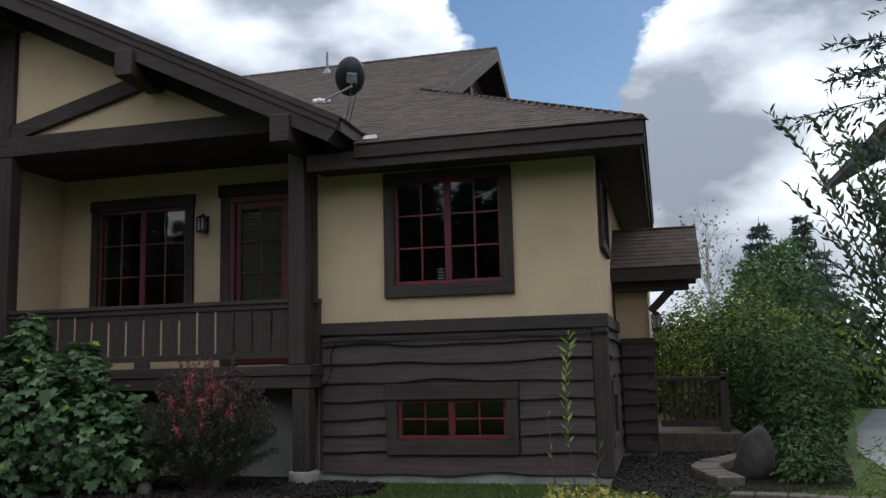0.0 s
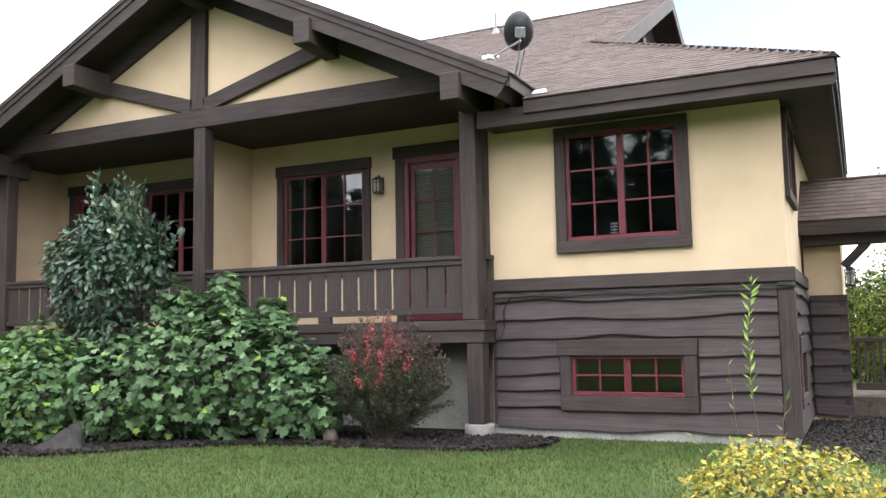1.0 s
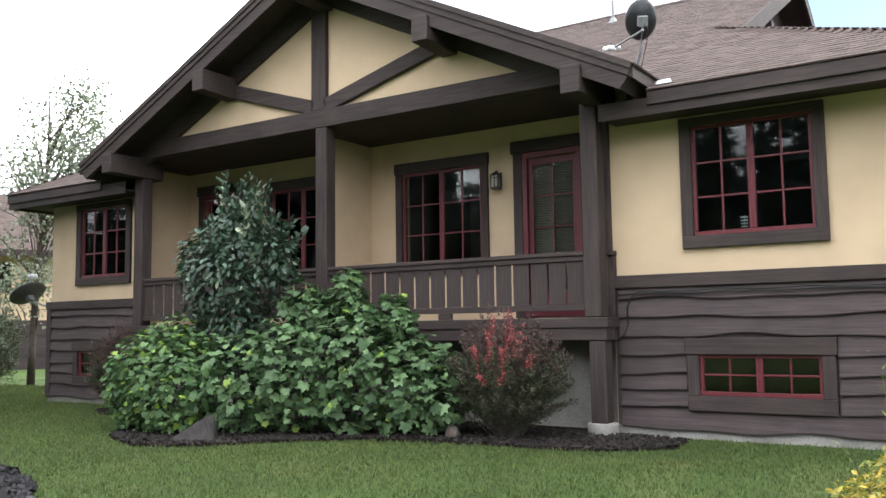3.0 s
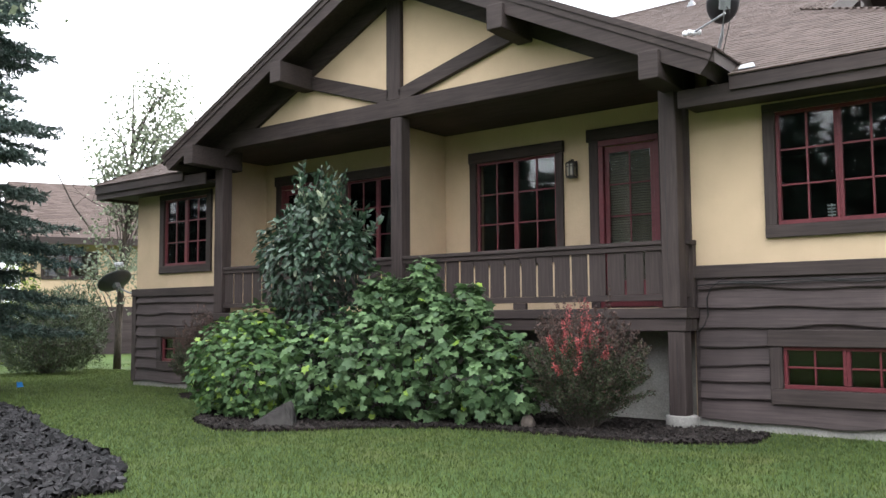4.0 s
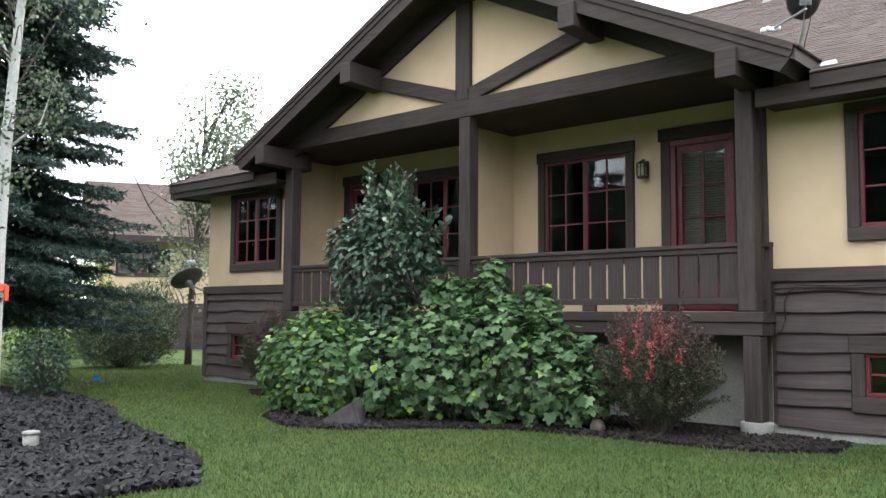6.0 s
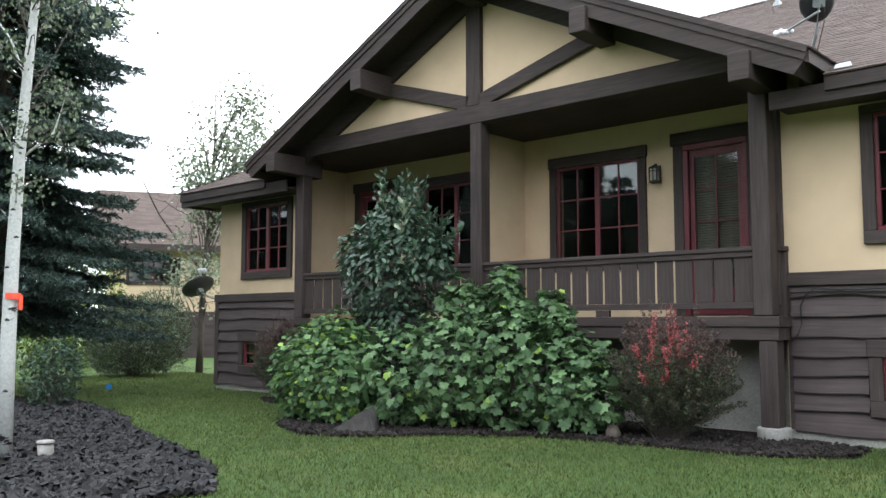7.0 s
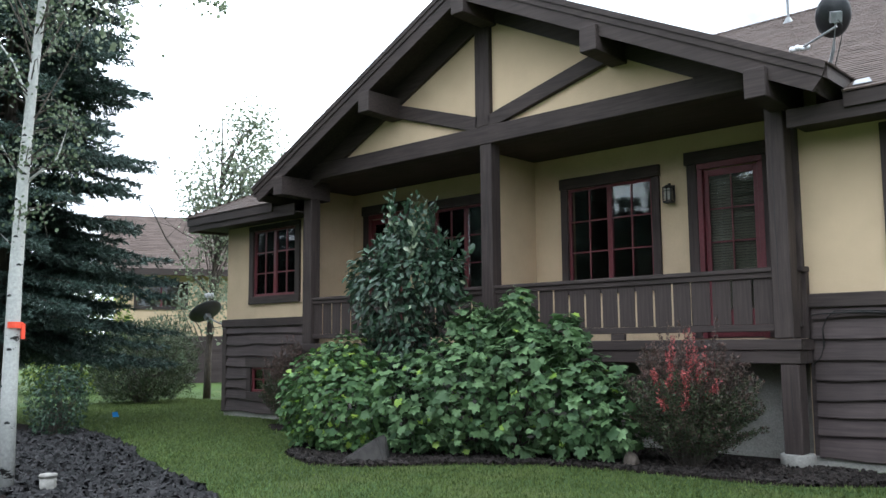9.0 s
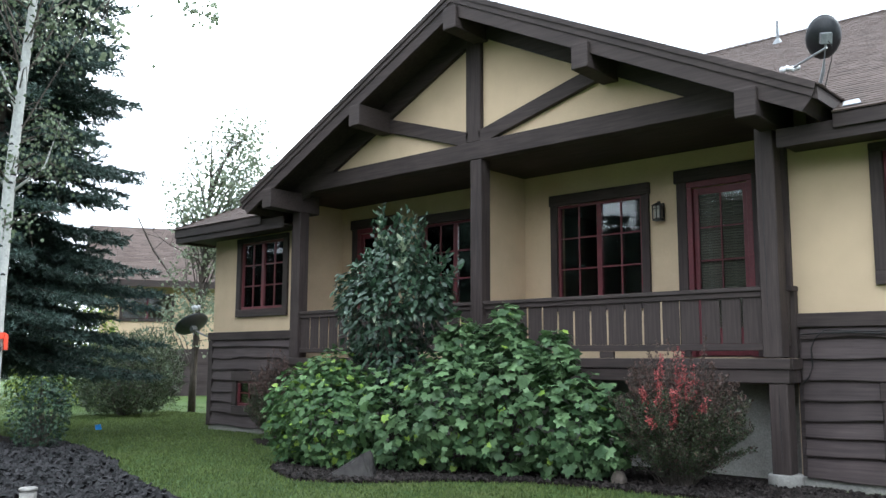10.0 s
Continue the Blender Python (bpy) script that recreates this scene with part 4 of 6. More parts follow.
rail = thing("entrance_railing", "dark brown wooden railing on the entrance landing", "railing")
part("top_rail", box(0.62, 1.78, 3.95, 4.09, 0.96, 1.03, 0.008), TIMBER_X, rail)
part("bottom_rail", box(0.66, 1.66, 3.98, 4.06, 0.19, 0.30, 0.006), TIMBER_X, rail)
part("post", box(1.66, 1.80, 3.95, 4.09, 0.10, 1.10, 0.01), TIMBER_Z, rail)
for i in range(9):
    part("slat", box(0.70 + i * 0.108, 0.745 + i * 0.108, 3.995, 4.04, 0.302, 0.958, 0.004), TIMBER_Z, rail)
tagged(new("landing_slab", mesh_of("landing_slab", box(0.58, 1.95, 3.75, 6.0, GZ - 0.02, 0.10, 0.012), FLAG)), "low brown stone landing at the entrance", "stone landing", kind="structure")


# ---------------------------------------------------------------- beds, stones, drive
def flat_sheet(name, loop, z, mat, label, category, swell=0.0, cells=14):
    """A bed with an uneven edge, a little higher in its middle."""
    r = random.Random(len(name))
    pts = []
    for (x0, y0), (x1, y1) in zip(loop, loop[1:] + loop[:1]):
        n = max(2, int(math.hypot(x1 - x0, y1 - y0) / 0.25))
        for i in range(n):
            f = i / n
            pts.append((x0 + (x1 - x0) * f + r.uniform(-0.03, 0.03), y0 + (y1 - y0) * f + r.uniform(-0.03, 0.03)))
    cx, cy = sum(p[0] for p in pts) / len(pts), sum(p[1] for p in pts) / len(pts)
    bm = bmesh.new()
    rings = []
    for f, h in ((1.0, 0.006), (0.97, 0.5), (0.8, 0.8), (0.5, 1.0)):
        rings.append([bm.verts.new((cx + (x - cx) * f, cy + (y - cy) * f, z + (0.006 if h < 0.1 else 0.012 + swell * h))) for x, y in pts])
    for a, b in zip(rings, rings[1:]):
        for k in range(len(pts)):
            bm.faces.new((a[k], a[(k + 1) % len(pts)], b[(k + 1) % len(pts)], b[k]))
    bm.faces.new(rings[-1])
    return tagged(new(name, mesh_of(name, bm, mat)), label, category, kind="structure")


def inside(loop, p):
    c = False
    for (x0, y0), (x1, y1) in zip(loop, loop[1:] + loop[:1]):
        if (y0 > p[1]) != (y1 > p[1]) and p[0] < (x1 - x0) * (p[1] - y0) / (y1 - y0) + x0:
            c = not c
    return c


FRONT_BED = [(-10.95, -3.0), (-10.3, -3.65), (-9.2, -4.10), (-8.5, -3.82), (-7.7, -2.85), (-6.9, -2.22), (-6.2, -1.98), (-5.1, -1.9), (-3.6, -1.75), (-2.85, -1.2), (-2.9, -0.35), (-4.0, -0.1), (-4.1, 0.3),
             (-14.0, 0.3), (-14.6, -0.9), (-13.6, -1.5), (-12.3, -1.6), (-11.4, -2.2)]
LEFT_BED = [(-19.0, -4.1), (-16.5, -4.0), (-14.6, -4.35), (-12.5, -4.9), (-11.2, -5.5), (-9.6, -5.9), (-7.6, -6.5), (-6.5, -7.2), (-6.6, -8.6), (-9.0, -10.5), (-14.0, -11.0), (-20.0, -9.0)]
GRAVEL_BED = [(0.05, -0.4), (0.8, -1.3), (1.5, -0.9), (1.25, 0.4), (1.25, 1.5), (1.75, 2.6), (1.95, 3.7), (0.6, 3.75), (0.05, 3.0)]
flat_sheet("mulch_bed", FRONT_BED, GZ, SOIL, "planting bed of dark bark mulch below the porch", "planting bed", 0.05)
flat_sheet("rock_bed", LEFT_BED, GZ, SOIL, "planting bed covered with dark broken rock", "planting bed", 0.06)
flat_sheet("shrub_bed", [(1.5, -0.7), (2.9, -0.2), (3.2, 1.5), (3.5, 4.0), (3.6, 6.0), (2.4, 6.3), (2.3, 3.5), (1.5, 1.5)], GZ, SOIL, "dark soil under the shrubs", "planting bed", 0.02)
flat_sheet("gravel_strip", GRAVEL_BED, GZ, GRAVEL, "dark gravel strip beside the house", "gravel", 0.01)
flat_sheet("drive", [(3.5, -0.6), (6.8, -1.2), (9.4, 6.0), (13.0, 16.0), (6.4, 15.5), (4.7, 9.0), (3.75, 4.0)], GZ, ASPHALT, "wet grey asphalt drive", "road", 0.0)


def chips(name, loop, n, size, mat, seed, zlift, label, box_=None):
    """Broken flat stones or bark, lying about at all angles."""
    r = np.random.default_rng(seed)
    xs, ys = [p[0] for p in loop], [p[1] for p in loop]
    x0, x1, y0, y1 = box_ or (min(xs), max(xs), min(ys), max(ys))
    pos = []
    while len(pos) < n:
        p = (r.uniform(x0, x1), r.uniform(y0, y1))
        if inside(loop, p):
            pos.append(p)
    co, fa = [], []
    for i, (x, y) in enumerate(pos):
        s = size * (0.5 + r.random())
        a = r.uniform(0, 6.28)
        rot = np.array(Euler((r.normal() * 0.6, r.normal() * 0.6, a)).to_matrix())
        k = r.uniform(0.7, 1.3, 5)
        top = [(math.cos(j * 1.257) * s * k[j], math.sin(j * 1.257) * s * 0.62 * k[j], 0.16 * s) for j in range(5)]
        low = [(px * 1.08, py * 1.08, -0.3 * s) for px, py, _ in top]
        pts = np.array(top + low) @ rot.T + (x, y, GZ + zlift + 0.25 * s * r.random())
        b = i * 10
        co += [tuple(p) for p in pts]
        fa += [tuple(b + j for j in range(5))] + [(b + j, b + 5 + j, b + 5 + (j + 1) % 5, b + (j + 1) % 5) for j in range(5)]
    me = bpy.data.meshes.new(name)
    me.from_pydata(co, [], fa)
    me.materials.append(mat)
    return tagged(new(name, me), label, "stones", kind="stuff")


chips("rock_mulch", LEFT_BED, 13000, 0.052, CHIPS, 5, 0.062, "loose dark broken rock pieces", (-16.5, -6.3, -9.6, -4.0))
chips("bark_mulch", FRONT_BED, 9500, 0.029, BARK_CHIPS, 6, 0.045, "dark wood chips on the planting bed", (-11.2, -2.6, -4.1, -0.2))
chips("gravel", GRAVEL_BED, 4500, 0.03, BARK_CHIPS, 7, 0.018, "small dark gravel stones")


def boulder(name, at, size, seed, mat, label, turn=0.0):
    bm = bmesh.new()
    bmesh.ops.create_icosphere(bm, subdivisions=3, radius=1.0)
    for v in bm.verts:
        d = v.co.normalized()
        n = 0.30 * noise.noise(d * 1.3 + Vector((seed, 0, 0))) + 0.10 * noise.noise(d * 4 + Vector((0, seed, 0)))
        v.co = Vector((d.x * size[0], d.y * size[1], d.z * size[2])) * (1 + n)
    bmesh.ops.rotate(bm, verts=bm.verts, cent=(0, 0, 0), matrix=Matrix.Rotation(turn, 3, "Y"))
    ob = new(name, mesh_of(name, bm, mat))
    ob.location = at
    return tagged(smooth(ob), label, "boulder")


boulder("boulder", (1.86, 0.65, 0.03), (0.25, 0.24, 0.38), 5.6, DARK_STONE, "tall brown boulder beside the curved stone edging", 0.25)
wedge = bmesh.new()
for x, y, z in ((-0.36, -0.16, 0), (0.34, -0.20, 0), (0.36, 0.18, 0), (-0.30, 0.16, 0), (-0.28, -0.06, 0.07), (0.20, -0.10, 0.36), (0.30, 0.06, 0.40), (0.02, 0.10, 0.22)):
    wedge.verts.new((x, y, z))
bmesh.ops.convex_hull(wedge, input=wedge.verts)
bmesh.ops.bevel(wedge, geom=list(wedge.edges), offset=0.022, segments=2, affect="EDGES")
rock = new("boulder", mesh_of("boulder", wedge, DARK_STONE))
rock.matrix_basis = pose(-8.85, -3.42, GZ - 0.01, 0, 0, 38)
tagged(rock, "dark grey wedge-shaped rock at the foot of the shrubs", "boulder")
boulder("boulder", (-5.75, -1.6, -0.14), (0.10, 0.09, 0.12), 9.2, FLAG, "small pinkish stone under the shrubs")
boulder("boulder", (-12.4, -7.2, -0.05), (0.35, 0.3, 0.3), 5.2, STONE, "grey boulder in the rock bed")


def edging(name, line, wide, high, seed, label):
    """A curved low edging of flat stones laid end to end."""
    t = thing(name, label, "stone edging")
    r = random.Random(seed)
    pts = [Vector((*p, 0)) for p in line]
    fine = []
    for i in range(len(pts) - 1):
        p0, p1, p2, p3 = pts[max(i - 1, 0)], pts[i], pts[i + 1], pts[min(i + 2, len(pts) - 1)]
        for k in range(6):
            f = k / 6
            fine.append(0.5 * ((2 * p1) + (p2 - p0) * f + (2 * p0 - 5 * p1 + 4 * p2 - p3) * f * f + (3 * p1 - p0 - 3 * p2 + p3) * f ** 3))
    fine.append(pts[-1])
    for i in range(0, len(fine) - 3, 3):
        bm = bmesh.new()
        seg = fine[i:i + 4]
        h = high + r.uniform(-0.012, 0.012)
        ring = []
        for j, p in enumerate(seg):
            d = (seg[min(j + 1, 3)] - seg[max(j - 1, 0)]).normalized()
            n = Vector((-d.y, d.x, 0)) * wide / 2 * r.uniform(0.92, 1.08)
            if j in (0, 3):
                p = p + d * (0.008 if j == 0 else -0.008)
            ring.append([bm.verts.new(p + n + Vector((0, 0, GZ - 0.05))), bm.verts.new(p + n + Vector((0, 0, GZ + h))), bm.verts.new(p - n + Vector((0, 0, GZ + h))), bm.verts.new(p - n + Vector((0, 0, GZ - 0.05)))])
        for a, b in zip(ring, ring[1:]):
            for k in range(4):
                bm.faces.new((a[k], a[(k + 1) % 4], b[(k + 1) % 4], b[k]))
        bm.faces.new(ring[0])
        bm.faces.new(ring[-1][::-1])
        bmesh.ops.bevel(bm, geom=list(bm.edges), offset=0.012, segments=1, affect="EDGES")
        part("stone", bm, FLAG, t)


edging("curved_edging", [(1.50, -0.20), (1.36, 0.25), (1.24, 0.80), (1.32, 1.45), (1.8, 2.3), (2.18, 3.2), (2.15, 4.1)], 0.36, 0.14, 4, "curved edging of flat brown stones round the gravel")
edging("low_edging", [(1.40, -1.25), (2.0, -1.38), (2.6, -1.50), (3.2, -1.60)], 0.22, 0.10, 5, "low straight edging of brown stone")

# ---------------------------------------------------------------- small things on and about the house
dish = thing("satellite_dish", "black satellite dish with pale feed horns on the roof edge", "satellite dish")


def dish_parts(t, centre, normal, rx, ry, foot, arm_end, mat=DISH):
    n = Vector(normal).normalized()
    q = n.to_track_quat("Z", "Y").to_matrix().to_4x4()
    bm = bmesh.new()
    rings = []
    for back in (0.0, 0.012):
        for i in range(7):
            f = i / 6
            rings.append([bm.verts.new((rx * f * math.cos(a), ry * f * math.sin(a), 0.10 * f * f - back)) for a in [k * math.pi / 16 for k in range(32)]] if i else [bm.verts.new((0, 0, -back))])
    for base in (0, 7):
        for i in range(6):
            a, b = rings[base + i], rings[base + i + 1]
            for k in range(32):
                bm.faces.new((a[k], b[k], b[(k + 1) % 32], a[(k + 1) % 32]) if i else (a[0], b[k], b[(k + 1) % 32]))
    for k in range(32):
        bm.faces.new((rings[6][k], rings[13][k], rings[13][(k + 1) % 32], rings[6][(k + 1) % 32]))
    bmesh.ops.transform(bm, matrix=Matrix.Translation(centre) @ q, verts=bm.verts)
    smooth(part("reflector", bm, mat, t))
    c = Vector(centre)
    hub = c - n * 0.09
    bm = bmesh.new()
    bmesh.ops.create_cube(bm, size=0.13)
    bmesh.ops.transform(bm, matrix=Matrix.Translation(c - n * 0.06) @ q, verts=bm.verts)
    part("back_bracket", bm, PIPE_GREY, t)
    f = Vector(foot)
    part("mast", tube([f, f.lerp(hub, 0.5) + Vector((0.02, 0, -0.04)), hub], [0.022, 0.022, 0.022], 10), PIPE_GREY, t)
    part("foot_plate", box(f.x - 0.09, f.x + 0.09, f.y - 0.09, f.y + 0.09, f.z - 0.03, f.z, 0.004), PIPE_GREY, t)
    e = Vector(arm_end)
    part("feed_arm", tube([hub + Vector((0, 0, -0.12)), e], [0.017, 0.015], 8), PIPE_GREY, t)
    for k in range(4):
        o = Vector((-0.06 + 0.055 * k, 0.02 * k, 0.03 + 0.012 * (k % 2)))
        smooth(part("feed_horn", tube([e + o, e + o - n * 0.05, e + o - n * 0.11], [0.042, 0.036, 0.022], 10), LNB, t))
    part("cable", tube([hub, hub + Vector((0.07, -0.02, -0.12)), hub + Vector((0.05, 0, -0.28)), f + Vector((0.08, 0, 0.02))], [0.006] * 4, 6), RUBBER, t)


dish_parts(dish, (-3.31, -0.46, 5.43), (-0.42, 0.76, 0.42), 0.215, 0.28, (-3.50, -0.30, 4.72), (-3.82, -0.40, 5.12))
dish2 = thing("satellite_dish", "dark grey satellite dish on a wall arm at the corner", "satellite dish")
dish_parts(dish2, (-18.40, 0.02, 2.13), (-0.60, -0.02, 0.81), 0.40, 0.42, (-17.56, 0.12, 1.85), (-18.75, 0.25, 2.62), DISH_GREY)

vent = thing("vent_pipe", "thin grey metal vent pipe near the ridge", "vent pipe")
vx, vy = -6.8, 7.4
part("pipe", tube([(vx, vy, zf(vy) - 0.1), (vx, vy, zf(vy) + 0.52)], [0.03, 0.03], 10), PIPE_GREY, vent)
part("flashing", tube([(vx, vy, zf(vy) - 0.06), (vx, vy, zf(vy) + 0.1)], [0.14, 0.045], 12), PIPE_GREY, vent)
tagged(new("roof_flashing", slab_mesh("roof_flashing", [(-3.10, -0.62, 4.455), (-2.88, -0.62, 4.455), (-2.98, -0.36, 4.585), (-3.14, -0.40, 4.565)], (0, 0, 0.012), PIPE_GREY)), "bright metal flashing in the roof valley", "flashing")

cable = thing("wall_cable", "black cables fixed along the siding", "cable")
for k, dz in enumerate((0.0, 0.028)):
    pts = [(0.09 - i * 0.31, -0.098 - 0.004 * k, 1.74 - dz + 0.012 * math.sin(i * 1.7 + k)) for i in range(13)]
    pts += [(-3.74 - dz, -0.10, 1.66), (-3.80 - dz, -0.10, 1.52), (-3.79 - dz, -0.10, 1.30), (-3.84 - dz, -0.10, 1.16), (-3.93, -0.12, 1.06)] if k == 0 else [(-3.93, -0.098, 1.70)]
    smooth(part("strand", tube(pts, [0.009] * len(pts), 6), RUBBER, cable))
vc = thing("window_louvre", "small white louvred card behind the window glass", "louvre")
for k in range(4):
    part("slat", box(-2.25, -2.15, 0.075, 0.085, 2.55 + k * 0.042, 2.568 + k * 0.042, 0.002), LNB, vc)
part("stem", box(-2.205, -2.195, 0.086, 0.09, 2.53, 2.71, 0), LNB, vc)

stub = thing("cleanout_pipe", "short weathered white plastic pipe in the rock bed", "pipe")
smooth(part("pipe", tube([(-9.45, -7.45, GZ), (-9.45, -7.45, GZ + 0.21)], [0.085, 0.085], 20), PVC, stub))
smooth(part("cap", tube([(-9.45, -7.45, GZ + 0.212), (-9.45, -7.45, GZ + 0.235), (-9.45, -7.45, GZ + 0.245)], [0.095, 0.095, 0.085], 20), PVC, stub))
flag = thing("marker_flag", "small blue plastic marker flag in the lawn", "flag")
part("wire", tube([(-18.5, -2.25, GZ), (-18.5, -2.25, GZ + 0.16)], [0.004, 0.004], 5), PIPE_GREY, flag)
part("cloth", slab_mesh("cloth", [(-18.5, -2.25, GZ + 0.16), (-18.42, -2.17, GZ + 0.17), (-18.40, -2.14, GZ + 0.06), (-18.49, -2.24, GZ + 0.05)], (0.004, -0.004, 0), BLUE), None, flag)


# ---------------------------------------------------------------- plants
def lay(rng, p, w, up=0.6, spread=0.35, droop=0.35):
    """For leaves at p that look along w and upwards: their tips' ways and their faces' ways."""
    n = w * 0.7 + np.array((0, 0, up)) + rng.normal(size=p.shape) * spread
    n /= np.linalg.norm(n, axis=1)[:, None]
    t = w * (1, 1, 0.2) + rng.normal(size=p.shape) * 0.6 + np.array((0, 0, -droop))
    t -= n * (t * n).sum(1)[:, None]
    return t, n


def stems(name, base, tips, parent, mat, r0=0.014, bow=0.25, seed=0, sides=6):
    r = random.Random(seed)
    bm = bmesh.new()
    for q in tips:
        q = Vector(q)
        b = Vector(base) + Vector((r.uniform(-0.12, 0.12), r.uniform(-0.12, 0.12), 0))
        m = b.lerp(q, 0.5) + Vector((0, 0, bow * (q - b).length * 0.4)) + Vector((r.uniform(-0.05, 0.05), r.uniform(-0.05, 0.05), 0))
        pts = [b, b.lerp(m, 0.55) + Vector((0, 0, 0.02)), m, m.lerp(q, 0.55) + Vector((0, 0, 0.03)), q]
        add_tube(bm, pts, [r0, r0 * 0.85, r0 * 0.65, r0 * 0.45, r0 * 0.25], sides)
    return tagged(part(name, bm, mat, parent), kind="stuff")


def shrub(name, label, lobes, kinds, base, seed, stem=BARK, n_stems=26, shell=0.45, up=0.6, spread=0.4, droop=0.35, singles=0, floor=GZ + 0.03, category="shrub", group=""):
    """kinds: rows of (count, shape, least size, most size, material, part name)."""
    rng = np.random.default_rng(seed)
    t = thing(name, label, category, group)
    tips, _ = mound_points(rng, n_stems * 2, lobes, 0.5)
    tips = tips[tips[:, 2] > floor + 0.15][:n_stems]
    stems("branchwork", base, tips, t, stem, seed=seed)
    for count, shape, s0, s1, mat, nm in kinds:
        p, w = mound_points(rng, count, lobes, shell)
        ok = p[:, 2] > floor + 0.02
        p, w = p[ok], w[ok]
        way, face = lay(rng, p, w, up, spread, droop)
        size = s0 + (s1 - s0) * rng.random(len(p)) ** 1.5
        k = 0
        if singles and shape == "maple":
            order = np.argsort(p[:, 1] - 0.3 * p[:, 2] + 0.4 * rng.random(len(p)))       # the outermost towards the lawn
            p, w, way, face, size = (a[order] for a in (p, w, way, face, size))
            k, singles = min(singles, len(p)), 0
            me = leaves_mesh("leaf", np.zeros((1, 3)), np.array([(0, 1.0, 0)]), np.array([(0, 0, 1.0)]), [1.0], shape, mat)
            for i in range(k):
                y = Vector(way[i]).normalized()
                x = y.cross(Vector(face[i])).normalized()
                m = Matrix((x, y, x.cross(y))).transposed().to_4x4()
                leaf = part("leaf", me, None, t)
                leaf.matrix_world = Matrix.Translation(p[i]) @ m @ Matrix.Scale(size[i], 4)
        tagged(part(nm, leaves_mesh(nm, p[k:], way[k:], face[k:], size[k:], shape, mat), None, t), kind="stuff")
    return t


shrub("thimbleberry_shrub", "large green thimbleberry shrub with broad lobed leaves by the porch",
      [(-8.9, -2.4, 0.45, 0.85, 0.75, 0.80), (-8.2, -2.05, 0.65, 0.80, 0.75, 0.85), (-7.35, -1.75, 0.65, 0.80, 0.70, 0.90), (-6.55, -1.55, 0.50, 0.70, 0.60, 0.80), (-6.1, -1.45, 0.45, 0.45, 0.45, 0.55),
       (-7.5, -1.65, 1.75, 0.22, 0.20, 0.42), (-8.3, -1.75, 1.58, 0.28, 0.25, 0.45), (-6.75, -1.5, 1.38, 0.24, 0.22, 0.38), (-7.95, -1.7, 1.5, 0.2, 0.2, 0.35), (-7.1, -1.6, 1.3, 0.2, 0.2, 0.3)],
      [(3900, "maple", 0.09, 0.20, THIMBLE, "leaves"), (90, "maple", 0.08, 0.15, LIME, "young_leaves"), (500, "oval", 0.08, 0.13, THIMBLE, "small_leaves")],
      (-7.7, -1.7, GZ), 11, singles=280, up=0.85, spread=0.5)
shrub("currant_shrub", "light green currant shrub with small lobed leaves",
      [(-10.55, -2.75, 0.45, 0.75, 0.65, 0.80), (-9.8, -2.85, 0.40, 0.75, 0.60, 0.75), (-10.2, -2.6, 0.95, 0.55, 0.5, 0.55)],
      [(2600, "maple", 0.07, 0.14, CURRANT, "leaves"), (330, "maple", 0.06, 0.12, LIME, "young_leaves")], (-10.2, -2.6, GZ), 12)
dogwood = shrub("dogwood_shrub", "tall dark green dogwood shrub with pale-edged leaves",
      [(-9.6, -1.95, 2.15, 0.95, 0.75, 0.75), (-9.45, -1.9, 2.8, 0.62, 0.5, 0.52), (-9.5, -1.9, 1.35, 0.62, 0.55, 0.75), (-9.85, -1.95, 1.75, 0.55, 0.5, 0.5), (-10.2, -1.95, 2.45, 0.5, 0.45, 0.45), (-8.8, -1.9, 2.35, 0.4, 0.4, 0.4)],
      [(3300, "oval", 0.09, 0.165, DOGWOOD, "leaves"), (170, "oval", 0.08, 0.13, DOGWOOD_PALE, "pale_leaves")],
      (-9.5, -1.85, GZ), 13, shell=0.7, up=0.75, droop=0.8)


